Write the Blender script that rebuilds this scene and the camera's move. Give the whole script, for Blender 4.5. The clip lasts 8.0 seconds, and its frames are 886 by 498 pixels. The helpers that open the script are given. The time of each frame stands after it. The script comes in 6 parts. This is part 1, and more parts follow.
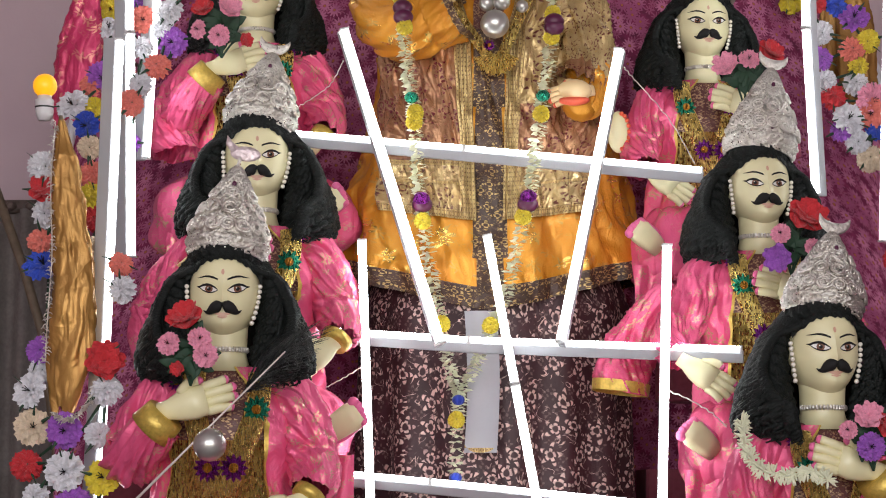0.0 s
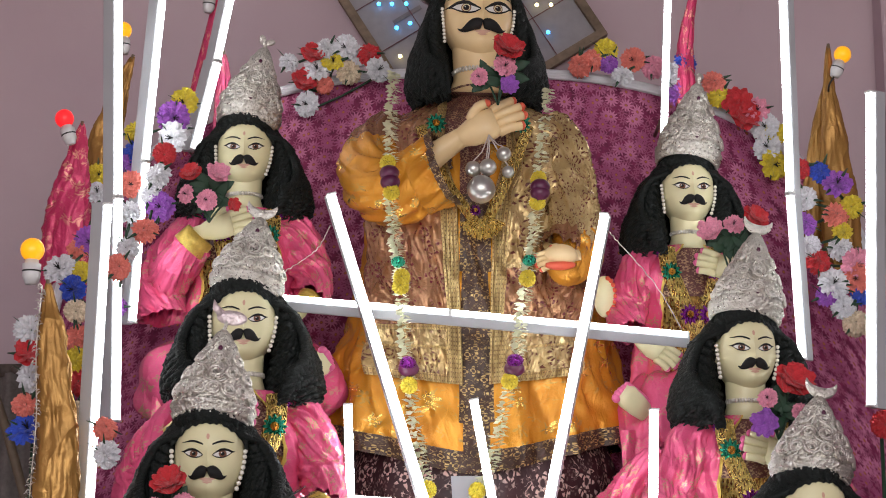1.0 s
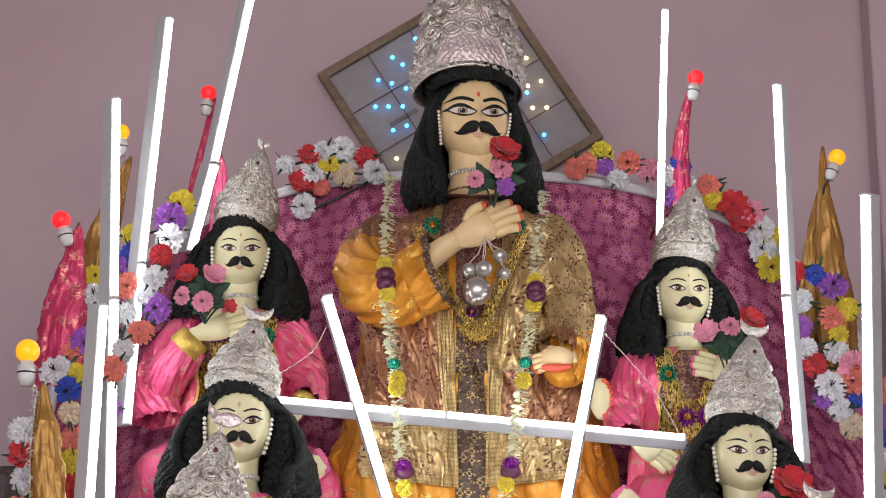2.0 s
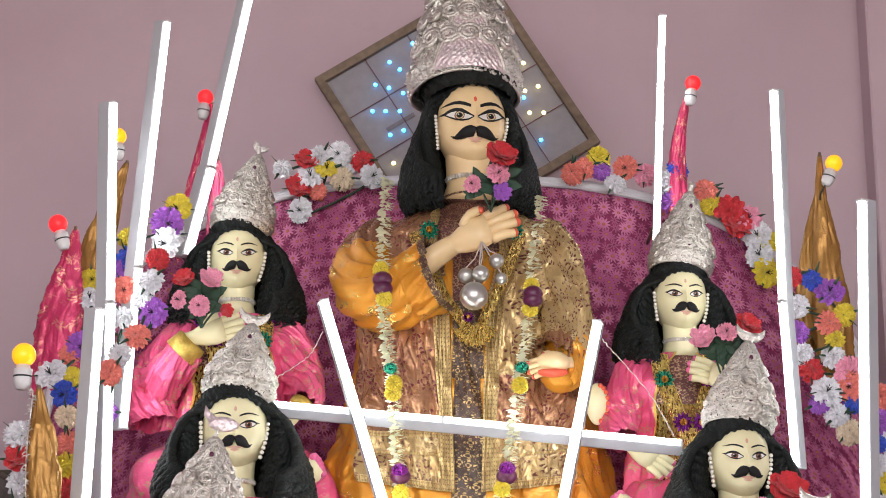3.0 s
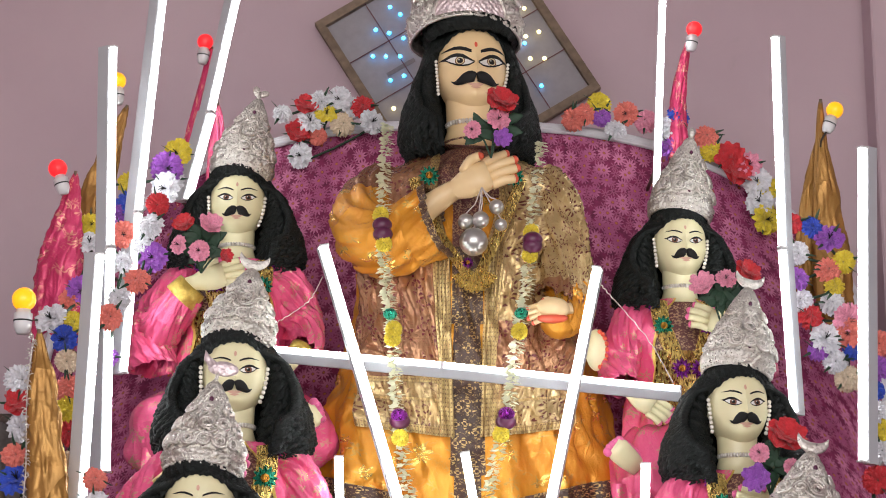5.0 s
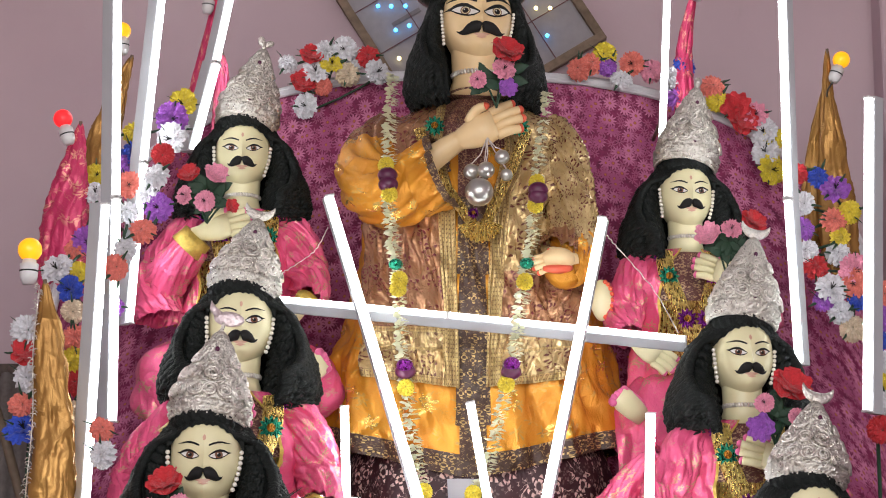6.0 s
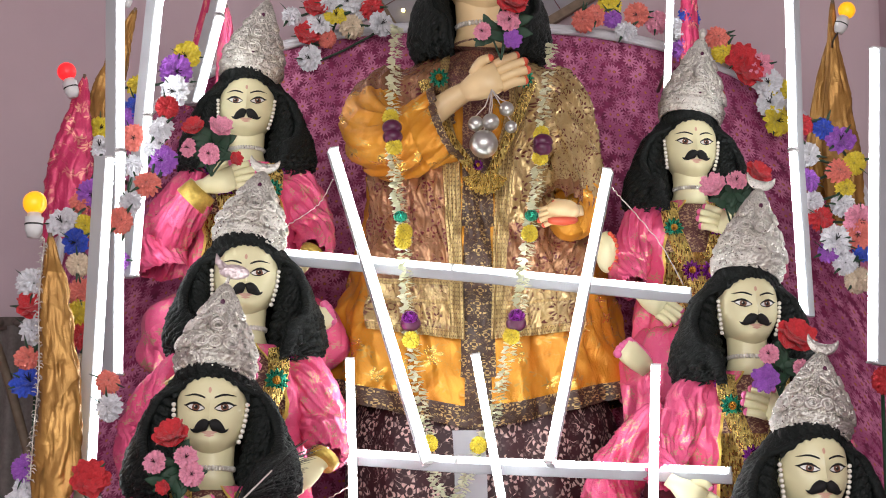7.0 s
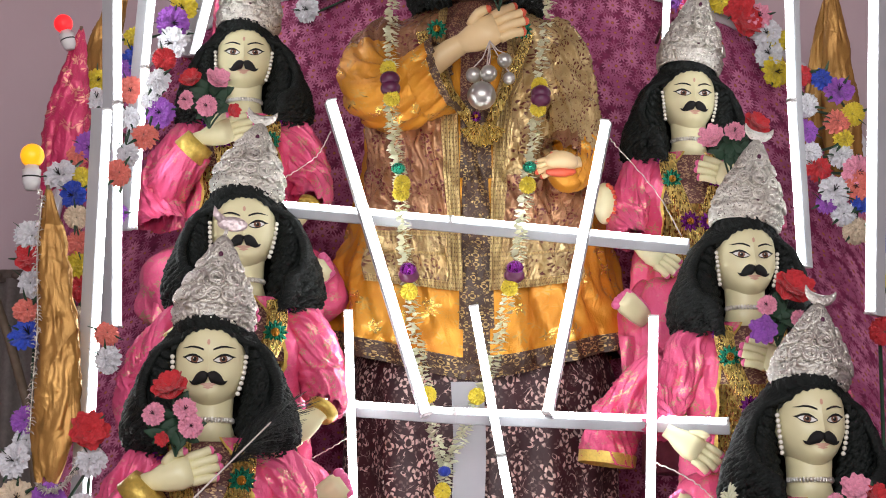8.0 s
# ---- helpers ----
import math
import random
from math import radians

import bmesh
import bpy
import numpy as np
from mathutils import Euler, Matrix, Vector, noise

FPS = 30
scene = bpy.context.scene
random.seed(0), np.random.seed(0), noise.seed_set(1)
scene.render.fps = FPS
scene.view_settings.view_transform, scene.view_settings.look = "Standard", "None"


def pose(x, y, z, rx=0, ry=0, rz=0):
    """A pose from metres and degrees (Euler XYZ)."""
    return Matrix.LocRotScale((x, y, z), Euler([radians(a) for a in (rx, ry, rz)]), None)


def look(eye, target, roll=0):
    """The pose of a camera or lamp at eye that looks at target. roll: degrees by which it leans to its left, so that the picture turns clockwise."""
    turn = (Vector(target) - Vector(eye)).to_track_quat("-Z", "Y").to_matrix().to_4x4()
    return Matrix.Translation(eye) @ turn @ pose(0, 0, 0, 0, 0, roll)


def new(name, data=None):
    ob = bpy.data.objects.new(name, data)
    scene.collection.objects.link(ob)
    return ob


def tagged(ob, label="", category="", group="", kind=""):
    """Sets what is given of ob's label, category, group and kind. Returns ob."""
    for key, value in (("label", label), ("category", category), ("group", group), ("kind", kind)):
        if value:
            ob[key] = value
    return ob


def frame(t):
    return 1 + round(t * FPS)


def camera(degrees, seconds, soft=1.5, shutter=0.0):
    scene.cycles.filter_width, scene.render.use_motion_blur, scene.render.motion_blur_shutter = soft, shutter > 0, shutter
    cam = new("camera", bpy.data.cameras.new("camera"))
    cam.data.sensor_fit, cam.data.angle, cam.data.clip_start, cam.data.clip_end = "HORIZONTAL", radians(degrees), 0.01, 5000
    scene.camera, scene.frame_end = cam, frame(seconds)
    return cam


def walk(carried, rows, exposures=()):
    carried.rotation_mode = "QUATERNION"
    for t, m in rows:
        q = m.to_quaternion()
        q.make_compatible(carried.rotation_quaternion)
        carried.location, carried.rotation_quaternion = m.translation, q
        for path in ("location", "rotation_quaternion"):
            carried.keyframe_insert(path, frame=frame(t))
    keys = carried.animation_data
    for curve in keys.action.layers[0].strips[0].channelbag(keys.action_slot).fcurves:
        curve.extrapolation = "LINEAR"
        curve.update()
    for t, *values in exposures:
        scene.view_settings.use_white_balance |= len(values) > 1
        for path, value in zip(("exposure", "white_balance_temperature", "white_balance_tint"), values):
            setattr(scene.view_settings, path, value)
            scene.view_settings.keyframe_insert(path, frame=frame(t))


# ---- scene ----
cam = camera(25.97, 8.0, soft=1.0)
EYE = 1.5
# seconds, pitch, roll, yaw: the camera stands and tilts
ROWS = [
    (0.0, 7.2, 0.019, 0.513), (0.5, 9.477, 0.034, 0.294), (1.0, 12.096, 0.032, 0.106),
    (1.5, 13.841, 0.0, 0.0), (2.0, 15.131, -0.014, -0.024), (2.2, 15.383, -0.035, -0.039),
    (3.5, 15.055, -0.167, -0.214), (4.0, 14.702, -0.236, -0.21), (4.5, 14.251, -0.274, -0.228),
    (6.0, 12.173, -0.322, -0.042), (6.5, 11.412, -0.267, 0.081), (7.0, 10.748, -0.197, 0.129),
    (7.5, 10.059, -0.129, 0.09), (8.0, 9.31, -0.08, 0.093),
]
walk(cam, [(t, pose(0, 0, EYE, 90 + p, r, y)) for t, p, r, y in ROWS],
     [(0.0, 0.53), (0.5, 0.47), (1.0, 0.45), (1.5, 0.45), (2.0, 0.6), (2.2, 0.68), (3.5, 0.95), (4.5, 0.87), (6.0, 0.75), (7.0, 0.75), (8.0, 0.65)])

# ---- light: the tubes, and daylight assumed from an unseen open front ----
world = bpy.data.worlds.new("sky")
scene.world = world
world.use_nodes = True
wn = world.node_tree
sky = wn.nodes.new("ShaderNodeTexSky")
sky.sky_type, sky.sun_disc = "NISHITA", False
sky.sun_elevation, sky.sun_rotation = radians(50), radians(160)
wn.links.new(sky.outputs["Color"], wn.nodes["Background"].inputs["Color"])
wn.nodes["Background"].inputs["Strength"].default_value = 0.1
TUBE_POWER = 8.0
# area lamp added for the even light on the faces; its source is unseen
front_lamp = new("unseen_front_light", bpy.data.lights.new("unseen_front_light", "AREA"))
front_lamp.data.shape, front_lamp.data.size, front_lamp.data.size_y = "RECTANGLE", 9.0, 4.6
front_lamp.data.energy, front_lamp.data.color = 315.0, (1.0, 0.97, 0.95)
front_lamp.matrix_world = look((0, -3.2, 3.4), (0, 8, 2.6))

# ---- materials ----
class Nodes:
    """A material's node tree, with short ways to add to it."""
    def __init__(self, name, rough=0.6, metal=0.0, sheen=0.0, coat=0.0):
        self.mat = bpy.data.materials.new(name)
        self.mat.use_nodes = True
        self.t = self.mat.node_tree
        self.b = self.t.nodes["Principled BSDF"]
        self.b.inputs["Roughness"].default_value = rough
        self.b.inputs["Metallic"].default_value = metal
        self.b.inputs["Sheen Weight"].default_value = sheen
        self.b.inputs["Coat Weight"].default_value = coat

    def put(self, socket, v):
        if isinstance(v, bpy.types.NodeSocket):
            self.t.links.new(v, socket)
        elif isinstance(v, (tuple, list)) and len(v) == 3 and socket.type == "RGBA":
            socket.default_value = (*v, 1)
        else:
            socket.default_value = v

    def coord(self, kind="Object"):
        return self.t.nodes.new("ShaderNodeTexCoord").outputs[kind]

    def math(self, op, a, b=0.0, c=0.0):
        n = self.t.nodes.new("ShaderNodeMath")
        n.operation = op
        for s, v in zip(n.inputs, (a, b, c)):
            self.put(s, v)
        return n.outputs[0]

    def vmath(self, op, a, b=(0, 0, 0)):
        n = self.t.nodes.new("ShaderNodeVectorMath")
        n.operation = op
        self.put(n.inputs[0], a)
        self.put(n.inputs[1], b)
        return n.outputs[1 if op in ("LENGTH", "DISTANCE") else 0]

    def noise(self, vec, scale, detail=4.0, rough=0.55, distort=0.0):
        n = self.t.nodes.new("ShaderNodeTexNoise")
        self.put(n.inputs["Vector"], vec)
        n.inputs["Scale"].default_value, n.inputs["Detail"].default_value = scale, detail
        n.inputs["Roughness"].default_value, n.inputs["Distortion"].default_value = rough, distort
        return n.outputs[0]

    def ramp(self, fac, lo, hi, a=0.0, b=1.0):
        n = self.t.nodes.new("ShaderNodeMapRange")
        for s, v in zip(n.inputs, (fac, lo, hi, a, b)):
            self.put(s, v)
        return n.outputs[0]

    def mix(self, fac, a, b, blend="MIX"):
        n = self.t.nodes.new("ShaderNodeMix")
        n.data_type, n.blend_type = "RGBA", blend
        self.put(n.inputs[0], fac)
        self.put(n.inputs[6], a)
        self.put(n.inputs[7], b)
        return n.outputs[2]

    def bump(self, height, strength=0.3, dist=0.01):
        n = self.t.nodes.new("ShaderNodeBump")
        n.inputs["Strength"].default_value, n.inputs["Distance"].default_value = strength, dist
        self.put(n.inputs["Height"], height)
        self.t.links.new(n.outputs[0], self.b.inputs["Normal"])

    def colour(self, c):
        self.put(self.b.inputs["Base Color"], c)
        return self.mat

    def blossoms(self, uv, per_metre, petals=8, jitter=0.7, size=0.5, hole=0.0, bend=0.9, rings=False, notch=0.32):
        """A printed flower in each cell: 1 on its petals. Also gives the distance to its middle."""
        wobble = self.t.nodes.new("ShaderNodeTexNoise")
        wobble.inputs["Scale"].default_value, wobble.inputs["Detail"].default_value = per_metre * 1.4, 2.0
        self.put(wobble.inputs["Vector"], uv)
        uv = self.vmath("ADD", uv, self.vmath("MULTIPLY", self.vmath("SUBTRACT", wobble.outputs["Color"], (0.5, 0.5, 0.5)), (bend / per_metre,) * 3))
        v = self.t.nodes.new("ShaderNodeTexVoronoi")
        v.voronoi_dimensions = "2D"
        v.inputs["Scale"].default_value, v.inputs["Randomness"].default_value = per_metre, jitter
        self.put(v.inputs["Vector"], uv)
        d = self.vmath("SUBTRACT", self.vmath("MULTIPLY", uv, (per_metre,) * 3), self.vmath("MULTIPLY", v.outputs["Position"], (per_metre,) * 3))
        s = self.t.nodes.new("ShaderNodeSeparateXYZ")
        self.put(s.inputs[0], d)
        ang = self.math("ARCTAN2", s.outputs[1], s.outputs[0])
        edge = self.math("MULTIPLY_ADD", self.math("COSINE", self.math("MULTIPLY", ang, float(petals))), size * notch, size * (0.94 - notch))
        dist = v.outputs["Distance"]
        mask = self.ramp(self.math("SUBTRACT", edge, dist), -0.02, 0.03)
        if rings:
            gap = self.math("ABSOLUTE", self.math("SUBTRACT", dist, size * 0.55))
            mask = self.math("MULTIPLY", mask, self.ramp(gap, 0.025, 0.05))
        if hole:
            mask = self.math("MULTIPLY", mask, self.ramp(dist, hole, hole + 0.04))
        return mask, dist, v.outputs["Color"]


def satin(name, base, dark, motif=None, per_metre=11.0, rough=0.36, crumple=1.0, stretch=0.5, metal=0.15, freq=20.0):
    m = Nodes(name, rough=rough, sheen=0.04)
    uv, ob = m.coord("UV"), m.coord()
    fold = m.vmath("MULTIPLY", ob, (1, 1, stretch))
    big = m.noise(fold, 5.0, 3)
    col = m.mix(m.ramp(big, 0.3, 0.7), base, dark)
    if motif:
        mask, dist, _ = m.blossoms(uv, per_metre, 6, 0.8, 0.36, 0.06)
        scroll = m.ramp(m.math("ABSOLUTE", m.math("SUBTRACT", m.noise(uv, per_metre * 1.7, 2, 0.4, 2.0), 0.5)), 0.012, 0.0)
        part_mask = m.math("MULTIPLY", m.math("MAXIMUM", mask, m.math("MULTIPLY", scroll, 0.6)), m.ramp(m.noise(ob, 7, 2), 0.40, 0.56, 0.0, 0.9))
        col = m.mix(part_mask, col, motif)
        m.put(m.b.inputs["Metallic"], m.math("MULTIPLY_ADD", part_mask, 0.4, metal))
    else:
        m.b.inputs["Metallic"].default_value = metal
    weave = m.noise(uv, 900, 1)
    crease = m.math("ABSOLUTE", m.math("SUBTRACT", m.noise(fold, freq * 0.45, 2, 0.4, 0.8), 0.5))
    nick = m.math("ABSOLUTE", m.math("SUBTRACT", m.noise(fold, freq * 1.3, 2, 0.5, 1.2), 0.5))
    folds = m.math("ADD", m.math("MULTIPLY", crease, -2.6), m.math("MULTIPLY", nick, -0.5))
    m.bump(m.math("ADD", m.math("MULTIPLY", m.math("ADD", m.math("MULTIPLY", m.noise(fold, freq, 2, 0.45, 0.5), 0.6), folds), crumple), m.math("MULTIPLY", weave, 0.04)), 0.75, 0.014)
    return m.colour(col)


def brocade(name, base, dark, thread, per_metre=14.0, petals=6, size=0.5, hole=0.07, metal=0.75, rough=0.4, scrolls=True, crumple=0.6, ground_metal=0.0, sprigs=0.75):
    m = Nodes(name, rough=rough)
    uv, ob = m.coord("UV"), m.coord()
    mask, dist, rnd = m.blossoms(uv, per_metre, petals, 0.7, size, hole, 0.4, True)
    if scrolls:
        bend = m.noise(uv, per_metre * 1.25, 2, 0.45, 1.4)
        line = m.ramp(m.math("ABSOLUTE", m.math("SUBTRACT", m.math("FRACT", m.math("MULTIPLY", bend, 5.0)), 0.5)), 0.10, 0.05)
        line = m.math("MULTIPLY", m.math("MULTIPLY", line, m.ramp(m.noise(uv, per_metre * 2.6, 1), 0.48, 0.56)), m.ramp(dist, size * 0.8, size * 0.95))
        mask = m.math("MAXIMUM", mask, line)
    small, _, _ = m.blossoms(m.vmath("ADD", uv, (0.31, 0.17, 0)), per_metre * 1.9, 4, 0.9, size * 0.8, 0.12, 0.5)
    mask = m.math("MAXIMUM", mask, m.math("MULTIPLY", m.math("MULTIPLY", small, sprigs), m.ramp(dist, size * 0.7, size * 0.9)))
    mask = m.math("MULTIPLY", mask, m.ramp(m.noise(ob, 34, 3, 0.6), 0.3, 0.5, 0.5, 1.0))
    ground = m.mix(m.ramp(m.noise(ob, 6, 4), 0.3, 0.7), base, dark)
    col = m.mix(mask, ground, thread)
    m.put(m.b.inputs["Metallic"], m.math("MULTIPLY_ADD", mask, metal - ground_metal, ground_metal))
    wrinkle = m.math("ABSOLUTE", m.math("SUBTRACT", m.noise(m.vmath("MULTIPLY", ob, (1, 1, 0.55)), 9, 3, 0.5, 1.0), 0.5))
    relief = m.math("MULTIPLY_ADD", wrinkle, -2.4, m.math("MULTIPLY", m.noise(ob, 22, 4, 0.5, 1.2), 0.8))
    h = m.math("ADD", m.math("MULTIPLY", mask, 0.25), m.math("MULTIPLY", relief, crumple))
    m.bump(h, 0.6, 0.013)
    return m.colour(col)


def plain(name, colour, rough=0.6, metal=0.0, grain=40.0, vary=0.18, depth=0.25, coat=0.0):
    m = Nodes(name, rough=rough, metal=metal, coat=coat)
    ob = m.coord()
    n1, n2 = m.noise(ob, grain, 4), m.noise(ob, grain / 8, 3)
    f = m.ramp(m.math("ADD", m.math("MULTIPLY", n1, 0.5), m.math("MULTIPLY", n2, 0.5)), 0.35, 0.65)
    dark = tuple(c * (1 - vary) for c in colour)
    m.put(m.b.inputs["Roughness"], m.ramp(n2, 0.3, 0.7, rough * 0.85, min(1.0, rough * 1.15)))
    m.bump(n1, depth, 0.004)
    return m.colour(m.mix(f, colour, dark))


def petal_cloth(name, colour):
    """Petal cloth: deeper toward the foot of the petal, veined along it."""
    m = Nodes(name, rough=0.75, sheen=0.15)
    uv, ob = m.coord("UV"), m.coord()
    s = m.t.nodes.new("ShaderNodeSeparateXYZ")
    m.put(s.inputs[0], uv)
    deep = tuple(c ** 1.25 * 0.62 for c in colour)
    vein = m.noise(m.vmath("MULTIPLY", uv, (60, 6, 1)), 1.0, 2)
    f = m.math("ADD", m.ramp(s.outputs[1], 0.0, 0.26, 0.85, 0.0), m.ramp(vein, 0.4, 0.7, 0.0, 0.35))
    m.bump(m.math("ADD", vein, m.noise(ob, 6, 2)), 0.4, 0.05)
    return m.colour(m.mix(f, colour, deep))


def lace_ribbon():
    """Gold ribbon woven in fine stripes, with small dark lozenges."""
    m = Nodes("gold_lace", rough=0.36, metal=0.55)
    uv, ob = m.coord("UV"), m.coord()
    s = m.t.nodes.new("ShaderNodeSeparateXYZ")
    m.put(s.inputs[0], uv)
    stripe = m.math("ABSOLUTE", m.math("SUBTRACT", m.math("FRACT", m.math("MULTIPLY", s.outputs[0], 78.0)), 0.5))
    rung = m.math("ABSOLUTE", m.math("SUBTRACT", m.math("FRACT", m.math("MULTIPLY", s.outputs[1], 55.0)), 0.5))
    lozenge = m.ramp(m.math("ADD", stripe, rung), 0.30, 0.22)
    line = m.ramp(stripe, 0.40, 0.45)
    tone = m.mix(m.ramp(m.noise(ob, 30, 3), 0.35, 0.65), (0.64, 0.47, 0.20), (0.40, 0.26, 0.10))
    col = m.mix(m.math("MULTIPLY", m.math("MAXIMUM", line, lozenge), 0.75), tone, (0.13, 0.06, 0.035))
    m.bump(m.math("ADD", stripe, m.noise(ob, 25, 3, 0.5, 1.0)), 0.5, 0.008)
    return m.colour(col)


def glow(name, colour, power, body=(0.8, 0.8, 0.8)):
    m = Nodes(name, rough=0.3)
    m.put(m.b.inputs["Emission Color"], colour)
    m.b.inputs["Emission Strength"].default_value = power
    return m.colour(body)


def plaster():
    m = Nodes("lavender_plaster", rough=0.75)
    ob = m.coord()
    a, b = m.noise(ob, 1.3, 5, 0.6), m.noise(ob, 60, 4)
    col = m.mix(m.ramp(a, 0.3, 0.7), (0.56, 0.42, 0.46), (0.51, 0.375, 0.42))
    stain = m.ramp(m.noise(ob, 3.0, 6, 0.7, 0.6), 0.62, 0.75)
    col = m.mix(m.math("MULTIPLY", stain, 0.35), col, (0.40, 0.33, 0.33))
    m.bump(m.math("ADD", m.math("MULTIPLY", b, 0.3), a), 0.2, 0.01)
    return m.colour(col)


def backdrop_print():
    m = Nodes("purple_floral_print", rough=0.75, sheen=0.0)
    uv, ob = m.coord("UV"), m.coord()
    m1, d1, c1 = m.blossoms(uv, 17.0, 11, 0.8, 0.57, 0.1, 0.22, False, 0.22)
    uv2 = m.vmath("ADD", uv, (0.037, 0.051, 0))
    m2, d2, c2 = m.blossoms(uv2, 24.0, 8, 0.9, 0.6, 0.08, 0.3)
    ground = m.mix(m.ramp(m.noise(uv, 30, 4), 0.35, 0.65), (0.25, 0.016, 0.085), (0.13, 0.007, 0.045))
    col = m.mix(m.math("MULTIPLY", m2, 0.8), ground, (0.38, 0.085, 0.185))
    tone = m.mix(m.ramp(m.noise(uv, 6, 2), 0.4, 0.6), (0.58, 0.18, 0.32), (0.36, 0.07, 0.18))
    col = m.mix(m1, col, tone)
    col = m.mix(m.ramp(d1, 0.11, 0.07), col, (0.45, 0.13, 0.05))
    m.bump(m.noise(ob, 9, 3, 0.5, 0.8), 0.5, 0.03)
    return m.colour(col)


def silver():
    m = Nodes("embossed_silver_foil", rough=0.3, metal=0.9)
    ob = m.coord()
    v = m.t.nodes.new("ShaderNodeTexVoronoi")
    v.feature = "SMOOTH_F1"
    m.put(v.inputs["Vector"], ob)
    v.inputs["Scale"].default_value = 85.0
    n = m.noise(ob, 48, 3, 0.55, 2.5)
    m.bump(m.math("ADD", m.math("MULTIPLY", v.outputs["Distance"], 0.9), n), 0.7, 0.007)
    tarnish = m.ramp(m.noise(ob, 12, 4), 0.5, 0.75)
    m.put(m.b.inputs["Roughness"], m.ramp(n, 0.3, 0.7, 0.24, 0.46))
    return m.colour(m.mix(m.math("MULTIPLY", tarnish, 0.5), (0.76, 0.72, 0.66), (0.40, 0.34, 0.27)))


def silver_plaque():
    m = Nodes("pink_silver_plaque", rough=0.42, metal=0.7)
    ob = m.coord()
    v = m.t.nodes.new("ShaderNodeTexVoronoi")
    m.put(v.inputs["Vector"], ob)
    v.inputs["Scale"].default_value = 75.0
    n = m.noise(ob, 40, 3, 0.5, 1.5)
    m.bump(m.math("ADD", v.outputs["Distance"], n), 0.5, 0.006)
    return m.colour(m.mix(m.ramp(n, 0.35, 0.65), (0.80, 0.68, 0.68), (0.66, 0.54, 0.55)))


def tinsel(name, a, b):
    m = Nodes(name, rough=0.28, metal=0.85)
    uv, ob = m.coord("UV"), m.coord()
    st = m.vmath("MULTIPLY", ob, (60, 60, 240))
    n = m.noise(st, 1.0, 3, 0.6, 1.5)
    v = m.t.nodes.new("ShaderNodeTexVoronoi")
    m.put(v.inputs["Vector"], m.vmath("MULTIPLY", ob, (1, 1, 0.35)))
    v.inputs["Scale"].default_value = 190.0
    m.bump(m.math("ADD", n, m.math("MULTIPLY", v.outputs["Distance"], 1.5)), 1.0, 0.012)
    s = m.t.nodes.new("ShaderNodeSeparateColor")
    m.put(s.inputs[0], v.outputs["Color"])
    m.put(m.b.inputs["Roughness"], m.ramp(s.outputs[0], 0.0, 1.0, 0.12, 0.5))
    return m.colour(m.mix(m.math("MULTIPLY", m.ramp(n, 0.4, 0.6), m.ramp(s.outputs[1], 0.2, 0.9)), a, b))


def crimped():
    m = Nodes("black_jute_hair", rough=0.54)
    ob = m.coord()
    n = m.noise(m.vmath("MULTIPLY", ob, (70, 70, 120)), 1.0, 2, 0.6, 2.5)
    m.bump(n, 0.6, 0.008)
    m.b.inputs["Specular IOR Level"].default_value = 0.28
    return m.colour(m.mix(m.ramp(n, 0.35, 0.65), (0.003, 0.0042, 0.0038), (0.009, 0.012, 0.0105)))


